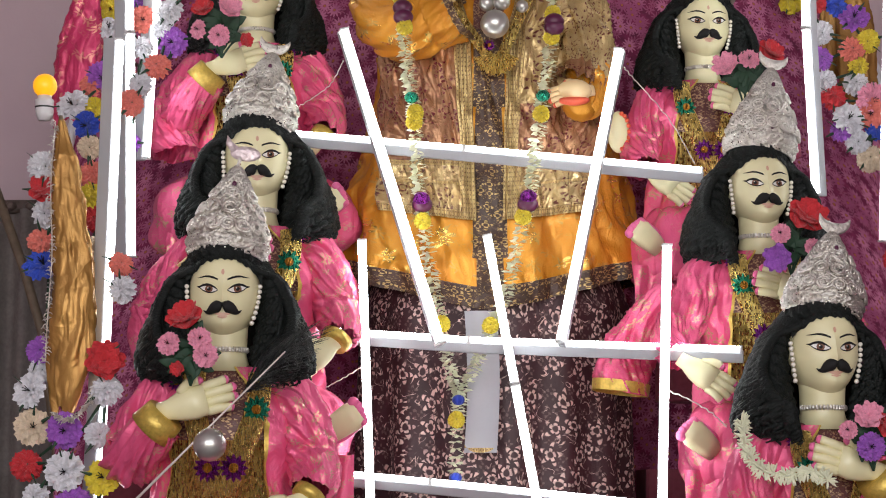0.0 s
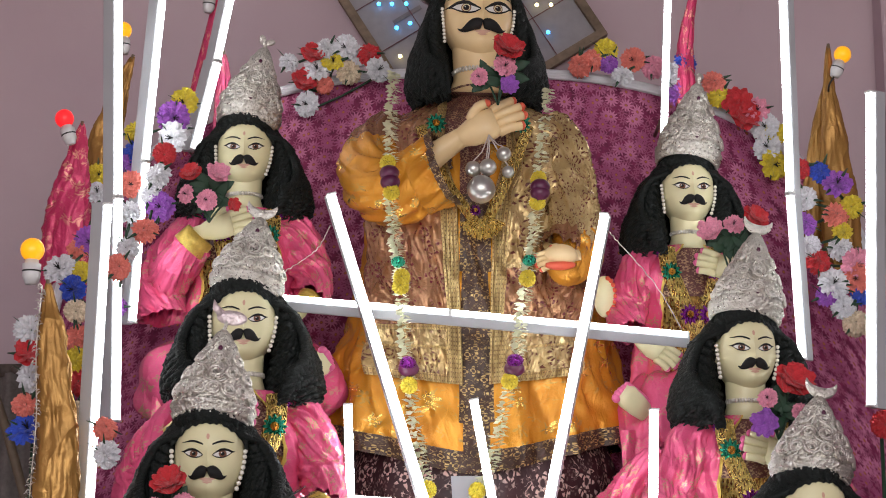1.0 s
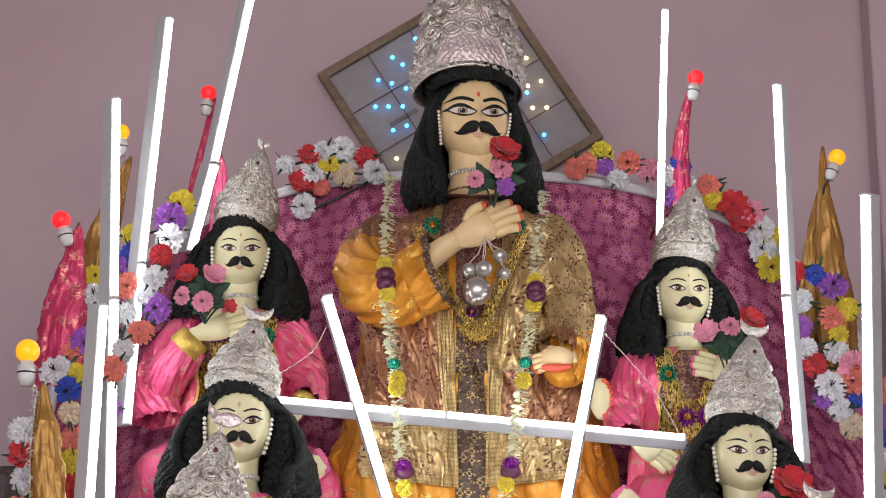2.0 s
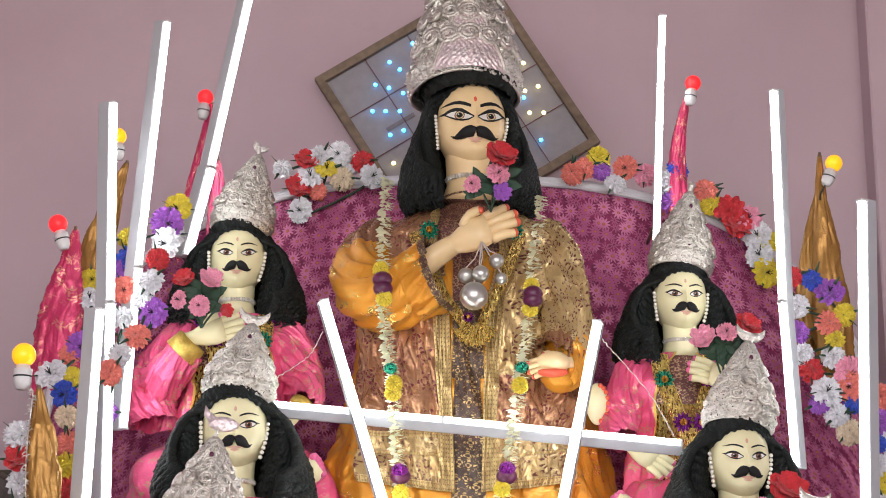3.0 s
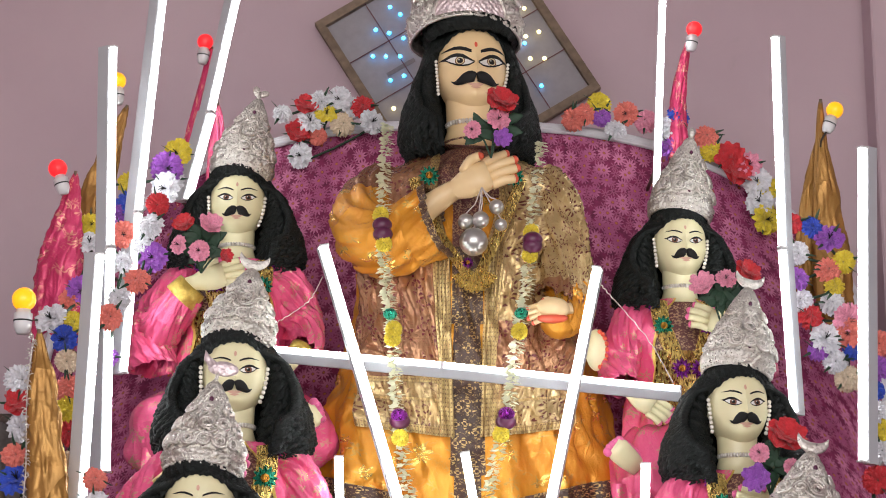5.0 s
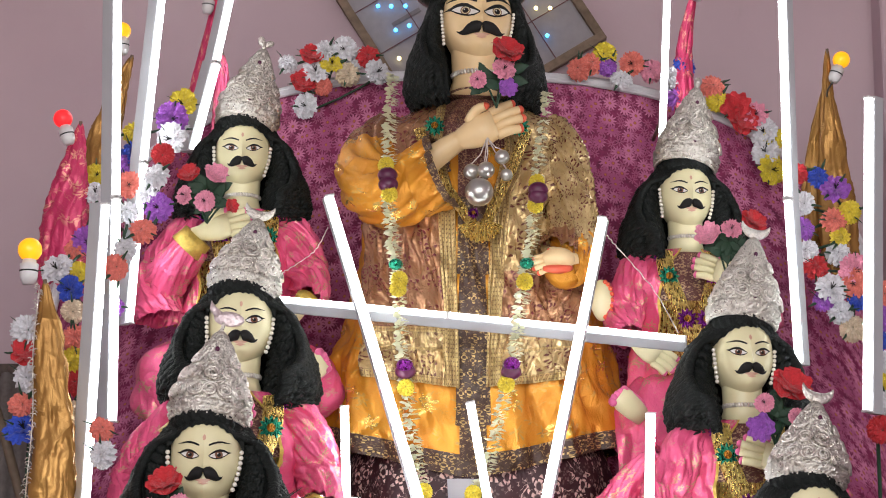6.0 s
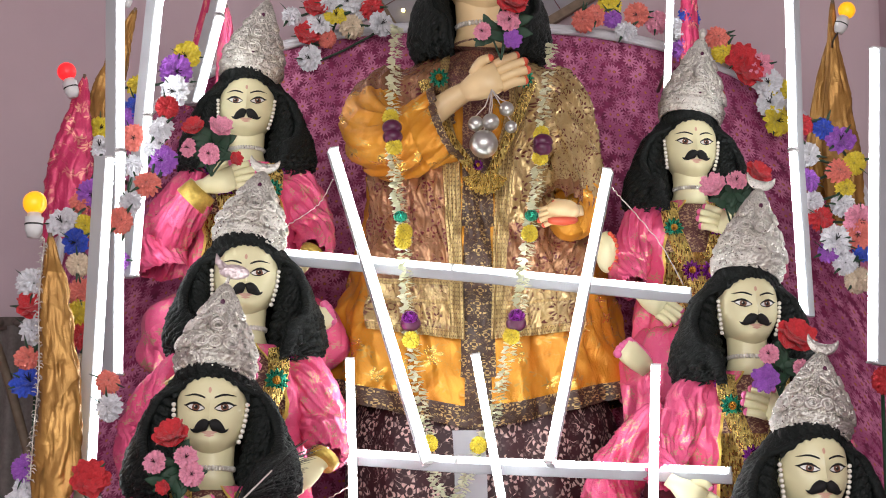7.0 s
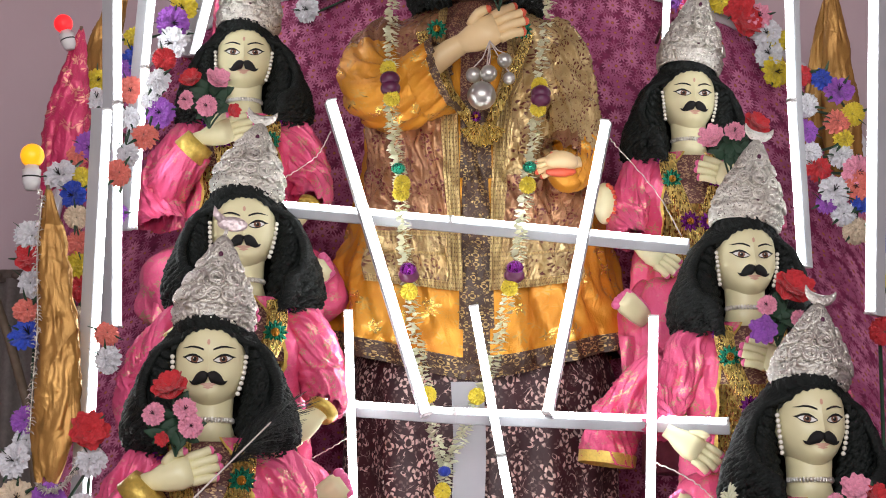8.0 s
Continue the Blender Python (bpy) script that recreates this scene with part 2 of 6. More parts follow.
M = {
    "plaster": plaster(), "backdrop": backdrop_print(), "silver": silver(), "silverplaque": silver_plaque(),
    "skin": plain("painted_clay_cream", (0.80, 0.73, 0.44), 0.38, grain=18, vary=0.07, depth=0.08, coat=0.2),
    "skin_main": plain("painted_clay_tan", (0.86, 0.62, 0.33), 0.38, grain=18, vary=0.08, depth=0.08, coat=0.2),
    "blush": plain("pink_nail_paint", (0.85, 0.16, 0.36), 0.4, vary=0.1),
    "redpaint": plain("red_foot_paint", (0.80, 0.12, 0.06), 0.45, vary=0.1),
    "hair": crimped(),
    "black": plain("black_paint", (0.006, 0.005, 0.005), 0.8, vary=0.2),
    "eyewhite": plain("white_eye_paint", (0.80, 0.77, 0.72), 0.3, vary=0.03),
    "iris": plain("brown_eye_paint", (0.20, 0.07, 0.03), 0.3, vary=0.2),
    "lip": plain("red_lip_paint", (0.68, 0.38, 0.27), 0.4, vary=0.1),
    "pearl": plain("pearl_bead", (0.82, 0.77, 0.68), 0.22, vary=0.04, depth=0.02, coat=0.6),
    "pink": satin("pink_satin", (0.86, 0.135, 0.29), (0.72, 0.07, 0.19), (0.92, 0.52, 0.36), 11.0, 0.26, 1.4, 0.5, 0.25, 13.0),
    "orange": satin("orange_satin", (0.80, 0.36, 0.03), (0.66, 0.24, 0.015), (0.92, 0.62, 0.16), 9.0, 0.27, 1.3, 0.7, 0.38, 9.0),
    "crimson": satin("crimson_satin", (0.66, 0.045, 0.15), (0.48, 0.02, 0.09), (0.85, 0.42, 0.30), 10.0, 0.28, 1.6, 0.8, 0.25, 10.0),
    "goldcloth": satin("gold_satin", (0.53, 0.285, 0.075), (0.31, 0.145, 0.03), None, rough=0.27, crumple=1.9, stretch=0.85, metal=0.5, freq=7.0),
    "bodice": brocade("maroon_gold_bodice", (0.16, 0.05, 0.045), (0.10, 0.03, 0.03), (0.55, 0.36, 0.22), 22, 5, 0.5),
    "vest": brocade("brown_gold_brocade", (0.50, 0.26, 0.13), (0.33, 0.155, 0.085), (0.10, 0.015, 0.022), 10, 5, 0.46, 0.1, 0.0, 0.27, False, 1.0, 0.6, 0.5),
    # paler gold cloth, its base raised further for the right shoulder's bright sheen
    "vestlight": brocade("brightened_gold_brocade", (0.74, 0.55, 0.27), (0.55, 0.36, 0.15), (0.10, 0.028, 0.022), 10, 5, 0.46, 0.1, 0.0, 0.25, True, 1.0, 0.6, 0.5),
    "placket": brocade("dark_gold_paisley", (0.085, 0.035, 0.022), (0.045, 0.02, 0.012), (0.58, 0.40, 0.17), 17, 4, 0.46, 0.1, sprigs=0.25),
    "skirt": brocade("maroon_silver_brocade", (0.050, 0.008, 0.012), (0.028, 0.005, 0.008), (0.72, 0.50, 0.45), 11.5, 5, 0.46, 0.1, 0.5, 0.5, crumple=0.35, sprigs=0.15),
    "lace": lace_ribbon(),
    "tinsel": tinsel("gold_tinsel", (0.95, 0.70, 0.22), (0.42, 0.22, 0.04)),
    "ribbon": plain("gold_ribbon", (0.72, 0.49, 0.10), 0.34, 0.45, grain=90, vary=0.35, depth=0.4),
    "green": tinsel("green_foil", (0.04, 0.48, 0.30), (0.01, 0.20, 0.12)),
    "purplefoil": tinsel("purple_foil", (0.30, 0.03, 0.34), (0.14, 0.01, 0.18)),
    "goldfoil": tinsel("orange_gold_foil", (0.75, 0.36, 0.05), (0.6, 0.25, 0.03)),
    "leaf": plain("green_cloth_leaf", (0.022, 0.065, 0.032), 0.6, vary=0.4),
    "wood": plain("old_brown_wood", (0.17, 0.12, 0.08), 0.7, grain=30, vary=0.4, depth=0.6),
    "framewood": plain("weathered_frame_wood", (0.27, 0.19, 0.13), 0.7, grain=30, vary=0.45, depth=0.6),
    "faded": plain("faded_brown_ink", (0.24, 0.20, 0.20), 0.7, grain=60, vary=0.3),
    "cord": plain("dark_red_cord", (0.16, 0.05, 0.06), 0.7),
    "mesh": plain("grey_gauze_panel", (0.33, 0.30, 0.32), 0.5, grain=25, vary=0.15),
    "housing": plain("grey_enamel_housing", (0.42, 0.42, 0.44), 0.4, grain=12, vary=0.08, depth=0.05),
    "socket": plain("white_bulb_holder", (0.72, 0.70, 0.70), 0.4, vary=0.08),
    "rubber": plain("black_rubber", (0.015, 0.015, 0.015), 0.6),
    "wire": plain("pale_flex_wire", (0.72, 0.62, 0.58), 0.45),
    "blade": plain("grey_painted_blade", (0.42, 0.41, 0.44), 0.45, grain=10, vary=0.1),
    "stage": plain("maroon_stage_cloth", (0.20, 0.03, 0.05), 0.8, grain=40, vary=0.3, depth=0.5),
    "floor": plain("grey_cement_floor", (0.30, 0.28, 0.27), 0.7, grain=8, vary=0.25, depth=0.3),
    "ceiling": plain("white_ceiling", (0.60, 0.56, 0.57), 0.8, grain=5, vary=0.08),
    "rail": plain("carved_brown_rail", (0.14, 0.10, 0.085), 0.6, grain=40, vary=0.5, depth=0.8),
    "curtain": plain("grey_curtain_cloth", (0.20, 0.17, 0.16), 0.85, grain=60, vary=0.3),
    "tube": glow("tube_glow", (0.90, 0.97, 1.0), TUBE_POWER),
    "bulbyellow": glow("yellow_bulb", (1.0, 0.34, 0.0), 0.55, (0.8, 0.5, 0.02)),
    "bulbred": glow("red_bulb", (1.0, 0.012, 0.02), 0.62, (0.7, 0.03, 0.03)),
    "ledblue": glow("blue_led", (0.02, 0.40, 1.0), 4.0),
    "ledyellow": glow("warm_led", (1.0, 0.85, 0.35), 3.0),
    "jasmine": plain("white_paper_petal", (0.76, 0.76, 0.56), 0.7, grain=50, vary=0.12),
    "red": petal_cloth("red_cloth_petal", (0.62, 0.025, 0.035)),
    "salmon": petal_cloth("salmon_cloth_petal", (0.85, 0.22, 0.17)),
    "white": petal_cloth("white_cloth_petal", (0.76, 0.74, 0.78)),
    "yellow": petal_cloth("yellow_cloth_petal", (0.80, 0.62, 0.04)),
    "purple": petal_cloth("purple_cloth_petal", (0.36, 0.10, 0.52)),
    "blue": petal_cloth("blue_cloth_petal", (0.03, 0.08, 0.55)),
    "rosepink": petal_cloth("pink_cloth_petal", (0.88, 0.33, 0.46)),
    "cream": petal_cloth("cream_cloth_petal", (0.78, 0.62, 0.45)),
    "plum": plain("plum_bead", (0.10, 0.01, 0.05), 0.3, vary=0.2),
}

# ---- mesh tools ----
class Shape:
    """Gathers grids, tubes and balls into one mesh, with materials and a UV map in metres."""
    def __init__(self):
        self.v, self.uv, self.f, self.fm, self.mats = [], [], [], [], []

    def slot(self, key):
        if key not in self.mats:
            self.mats.append(key)
        return self.mats.index(key)

    def grid(self, fn, nu, nv, mat, uvs=(1.0, 1.0)):
        """fn(a, b) for a, b in 0..1 gives a point; mat is a key, or a function of (a, b)."""
        base = len(self.v)
        for j in range(nv + 1):
            for i in range(nu + 1):
                self.v.append(tuple(fn(i / nu, j / nv)))
                self.uv.append((i / nu * uvs[0], j / nv * uvs[1]))
        for j in range(nv):
            for i in range(nu):
                k = base + j * (nu + 1) + i
                self.f.append((k, k + 1, k + nu + 2, k + nu + 1))
                self.fm.append(self.slot(mat((i + 0.5) / nu, (j + 0.5) / nv) if callable(mat) else mat))

    def tube(self, pts, radii, mat, n=8, flat=1.0, caps=True, squash=None):
        """A round sweep along pts; radii one or one a point; flat squeezes it along its second axis."""
        pts = [Vector(p) for p in pts]
        if not isinstance(radii, (list, tuple)):
            radii = [radii] * len(pts)
        rings, side = [], None
        length = 0.0
        for i, p in enumerate(pts):
            d = (pts[min(i + 1, len(pts) - 1)] - pts[max(i - 1, 0)]).normalized()
            if side is None:
                side = d.orthogonal() if squash is None else (Vector(squash) - d * d.dot(Vector(squash)))
            side = (side - d * side.dot(d)).normalized()
            up = d.cross(side)
            if i:
                length += (p - pts[i - 1]).length
            ring = []
            for k in range(n):
                a = 2 * math.pi * k / n
                self.v.append(tuple(p + (side * math.cos(a) * flat + up * math.sin(a)) * radii[i]))
                self.uv.append((k / n * 2 * math.pi * max(radii), length))
                ring.append(len(self.v) - 1)
            rings.append(ring)
        s = self.slot(mat)
        for a, b in zip(rings, rings[1:]):
            for k in range(n):
                self.f.append((a[k], a[(k + 1) % n], b[(k + 1) % n], b[k]))
                self.fm.append(s)
        if caps:
            self.f += [tuple(reversed(rings[0])), tuple(rings[-1])]
            self.fm += [s, s]

    def ball(self, c, r, mat, nu=10, nv=7):
        rx, ry, rz = r if isinstance(r, (tuple, list)) else (r, r, r)
        def fn(a, b):
            t, p = a * 2 * math.pi, (b - 0.5) * math.pi
            return (c[0] + rx * math.cos(p) * math.cos(t), c[1] + ry * math.cos(p) * math.sin(t), c[2] + rz * math.sin(p))
        self.grid(fn, nu, nv, mat, (rx * 6, rz * 3))

    def box(self, c, size, mat, m=None, bevel=0.0):
        """A box with chamfered long edges."""
        x, y, z = (s / 2 for s in size)
        b = bevel or min(x, y, z) * 0.15
        base = len(self.v)
        sect = [(-x + b, -y), (x - b, -y), (x, -y + b), (x, y - b), (x - b, y), (-x + b, y), (-x, y - b), (-x, -y + b)]
        for zz in (-z, z):
            for px, py in sect:
                p = Vector((px, py, zz))
                if m is not None:
                    p = m @ p
                self.v.append((p[0] + c[0], p[1] + c[1], p[2] + c[2]))
                self.uv.append((px + py, zz))
        s = self.slot(mat)
        for k in range(8):
            self.f.append((base + k, base + (k + 1) % 8, base + 8 + (k + 1) % 8, base + 8 + k))
        self.f += [tuple(base + k for k in reversed(range(8))), tuple(base + 8 + k for k in range(8))]
        self.fm += [s] * 10

    def mesh(self, name, smooth=True):
        me = bpy.data.meshes.new(name)
        me.from_pydata(self.v, [], self.f)
        for key in self.mats:
            me.materials.append(M[key])
        me.polygons.foreach_set("material_index", self.fm)
        me.polygons.foreach_set("use_smooth", [smooth] * len(self.f))
        layer = me.uv_layers.new(name="UVMap")
        idx = np.empty(len(me.loops), dtype=np.int32)
        me.loops.foreach_get("vertex_index", idx)
        layer.data.foreach_set("uv", np.array(self.uv, dtype=np.float32)[idx].ravel())
        me.update()
        return me


def thing(name, label, category, group="", m=None, kind=""):
    ob = new(name)
    ob.matrix_world = m if m is not None else Matrix()
    return tagged(ob, label, category, group, kind)


def part(name, sh, parent, label="", smooth=True, m=None):
    ob = new(name, sh if isinstance(sh, bpy.types.Mesh) else sh.mesh(name, smooth))
    ob.parent = parent
    if m is not None:
        ob.matrix_basis = m
    return tagged(ob, label)


def solid(name, sh, label, category, group="", m=None, smooth=True, kind=""):
    ob = new(name, sh if isinstance(sh, bpy.types.Mesh) else sh.mesh(name, smooth))
    if m is not None:
        ob.matrix_basis = m
    return tagged(ob, label, category, group, kind)


def lerp(table, x):
    """Smooth reading of a table of (x, value)."""
    if x <= table[0][0]:
        return table[0][1]
    for (a, p), (b, q) in zip(table, table[1:]):
        if x <= b:
            t = (x - a) / (b - a)
            t = t * t * (3 - 2 * t) * 0.5 + t * 0.5
            return p + (q - p) * t
    return table[-1][1]


def spline(pts, n):
    """n + 1 points on a smooth curve through pts."""
    pts = [Vector(p) for p in pts]
    out = []
    for i in range(n + 1):
        x = i / n * (len(pts) - 1)
        k = min(int(x), len(pts) - 2)
        t = x - k
        p0, p1, p2, p3 = pts[max(k - 1, 0)], pts[k], pts[k + 1], pts[min(k + 2, len(pts) - 1)]
        out.append(0.5 * ((2 * p1) + (p2 - p0) * t + (2 * p0 - 5 * p1 + 4 * p2 - p3) * t * t + (3 * p1 - p0 - 3 * p2 + p3) * t ** 3))
    return out


def toward(a, b):
    """A pose at a whose z axis points to b."""
    d = Vector(b) - Vector(a)
    return Matrix.Translation(a) @ d.to_track_quat("Z", "Y").to_matrix().to_4x4()

# ---- the hall ----
def slab(name, c, size, mat, label, category):
    sh = Shape()
    sh.box(c, size, mat, bevel=0.01)
    return solid(name, sh, label, category, smooth=False, kind="structure")


slab("floor", (0, 2.5, -0.1), (16, 16, 0.2), "floor", "grey cement hall floor", "floor")
slab("wall_back", (0, 9.35, 3.25), (16, 0.3, 6.5), "plaster", "lavender painted plaster wall behind the altar", "wall")
slab("wall_left", (-5.2, 3.2, 3.25), (0.3, 12, 6.5), "plaster", "lavender painted plaster side wall", "wall")
slab("wall_right", (5.2, 3.2, 3.25), (0.3, 12, 6.5), "plaster", "lavender painted plaster side wall", "wall")
slab("ceiling", (0, 3.2, 6.6), (16, 12.6, 0.2), "ceiling", "white ceiling of the hall", "ceiling")
slab("column", (2.292, 9.1, 4.366)[:2] + (3.25,), (0.3, 0.2, 6.5), "plaster", "shallow lavender plaster pier on the wall", "pier")

# ---- the statues: each one plain mesh ----
def head_width(z):
    return max(0.02, 1 - abs(z / (1.36 if z < 0 else 1.35)) ** (3.4 if z < 0 else 2.4)) ** 0.5


def face_y(x, z):
    """The front of the face at (x, z), in half face widths."""
    w = head_width(z) * (1.0 if z > -0.3 else 1.0 - 0.27 * (-0.3 - z))
    y = -1.05 * max(0.03, head_width(z)) ** 0.7 * math.sqrt(max(0.0, 1 - min(1.0, abs(x) / w) ** 2.3))
    nose = math.exp(-(x / 0.13) ** 2) * lerp([(-0.5, 0.0), (-0.36, 1.0), (-0.1, 0.55), (0.25, 0.12), (0.5, 0.0)], z)
    chin = 0.12 * math.exp(-(x / 0.3) ** 2 - ((z + 0.98) / 0.18) ** 2)
    socket = 0.07 * math.exp(-((abs(x) - 0.36) / 0.25) ** 2 - ((z - 0.02) / 0.16) ** 2)
    return y - 0.2 * nose - chin + socket


def ribbon(sh, pts, widths, off, mat, P):
    """A painted line on the face: along pts (x, z), of those half widths."""
    n = len(pts) - 1
    def fn(a, b):
        i = a * n
        k = min(int(i), n - 1)
        t = i - k
        x, z = (pts[k][c] * (1 - t) + pts[k + 1][c] * t for c in (0, 1))
        w = widths[k] * (1 - t) + widths[k + 1] * t
        z += (b - 0.5) * 2 * w
        return P(x, face_y(x, z) - off, z)
    sh.grid(fn, n * 3, 2, mat)


def disc(sh, x0, z0, rx, rz, off, mat, P, n=16):
    def fn(a, b):
        t = a * 2 * math.pi
        x, z = x0 + math.cos(t) * rx * b, z0 + math.sin(t) * rz * b
        return P(x, face_y(x, z) - off, z)
    sh.grid(fn, n, 3, mat)


def head(sh, P, skin, big):
    """Face, painted eyes and brows, moustache, bead earrings and neck. P turns local units into metres."""
    def fn(a, b):
        z = -1.355 + 2.685 * b
        t = a * 2 * math.pi
        w = head_width(z) * (1.0 if z > -0.3 else 1.0 - 0.27 * (-0.3 - z))
        x = w * math.sin(t)
        if math.cos(t) >= 0:
            y = face_y(x, z)
        else:
            y = -1.0 * math.cos(t) * head_width(z)
        return P(x, y, z)
    sh.grid(fn, 56, 44, skin)
    e = 1.46 if big else 1.14
    slant = 0.085 if big else 0.05
    for s in (-1, 1):
        ex, hw, hh = s * (0.45 if big else 0.40), 0.27 * e * (1.0 if big else 0.86), 0.10 * e * (1.0 if big else 0.9)
        def eye(a, b, s=s, ex=ex, hw=hw, hh=hh):
            u = a * 2 - 1
            x = ex + u * hw
            mid = slant * s * u
            z = mid + (b - 0.5) * 2 * hh * (1 - abs(u) ** 2)
            return P(x, face_y(x, z) - 0.012, z)
        sh.grid(eye, 12, 4, "eyewhite")
        disc(sh, ex + 0.01, 0.0, 0.096 * e, 0.094 * e, 0.022, "iris", P)
        disc(sh, ex + 0.01, 0.0, 0.076 * e, 0.074 * e, 0.026, "skin" if big else "iris", P)
        disc(sh, ex + 0.01, 0.0, 0.062 * e, 0.060 * e, 0.028, "iris", P)
        disc(sh, ex + 0.01, 0.0, 0.05 * e, 0.05 * e, 0.030, "black", P)
        # small white dot high on the pupil: a glint put on in colour
        disc(sh, ex - 0.02, 0.03, 0.018, 0.018, 0.036, "eyewhite", P, 8)
        us = [-1.0, -0.6, -0.2, 0.2, 0.6, 1.0, 1.3]
        top = [(ex + s * u * hw, slant * u + hh * max(0, 1 - u * u) + 0.012) for u in us]
        lw = 1.7 if big else 1.15
        ribbon(sh, top, [lw * q for q in (0.012, 0.022, 0.03, 0.03, 0.028, 0.026, 0.004)], 0.026, "black", P)
        low = [(ex + s * u * hw, slant * u - hh * max(0, 1 - u * u) - 0.004) for u in us[:6]]
        ribbon(sh, low, [lw * q for q in (0.010, 0.014, 0.016, 0.016, 0.014, 0.01)], 0.026, "black", P)
        brow = [(s * (0.13 + (0.158 if big else 0.12) * k), 0.21 + (0.05 if big else 0.04) + (0.12 if big else 0.10) * math.sin(min(1.0, k / 4.2) * 2.3)) for k in range(6)]
        bw = 0.055 if big else 0.03
        ribbon(sh, brow, [bw * q for q in (0.8, 1, 1, 0.85, 0.6, 0.15)], 0.02, "black", P)
        mx = 1.0 if big else 0.78
        m = [(0.02, -0.52), (0.14, -0.50), (0.30, -0.55), (0.46, -0.64), (0.58, -0.66), (0.68, -0.60)]
        pts = [P(s * x * mx, face_y(s * x * mx * 0.9, z) - 0.05, z) for x, z in m]
        u = (Vector(P(1, 0, 0)) - Vector(P(0, 0, 0))).length
        sh.tube(spline(pts, 12), [u * r for r in (0.13, 0.16, 0.172, 0.175, 0.168, 0.152, 0.13, 0.105, 0.08, 0.055, 0.035, 0.02, 0.006)], "black", 8)
        # bead drops that follow the jaw
        count, gap, bead = (10, 0.112, 0.050) if big else (8, 0.150, 0.069)
        for k in range(count):
            q = k / (count - 1)
            sh.ball(P(s * (1.055 - 0.05 * q - (0.05 + 0.16 * q * q if s > 0 else 0.0)), -0.40 - 0.16 * q, 0.12 - gap * k), u * bead, "pearl", 10, 7)
    lip = [(-0.22, -0.70), (-0.1, -0.72), (0, -0.73), (0.1, -0.72), (0.22, -0.70)]
    ribbon(sh, lip, [0.01, 0.045, 0.055, 0.045, 0.01], 0.03, "lip", P)
    ribbon(sh, [(-0.14, -0.79), (0, -0.81), (0.14, -0.79)], [0.01, 0.035, 0.01], 0.03, "lip", P)
    disc(sh, 0.0, 0.47, 0.045, 0.085, 0.015, "lip" if not big else "redpaint", P, 12)
    sh.tube([P(0, 0.02, -0.6), P(0, 0.02, -1.3), P(0, 0.04, -1.8), P(0, 0.05, -2.25)], [u * r * (1.0 if big else 0.92) for r in (0.74, 0.70, 0.68, 0.82)], skin, 24)
    for k in range(21):
        t = -1.5 + 3.0 * k / 20
        neck = 0.70 if big else 0.65
        sh.ball(P(neck * math.sin(t), 0.03 - neck * math.cos(t), -1.66), (u * 0.055, u * 0.04, u * 0.085), "silver", 8, 6)


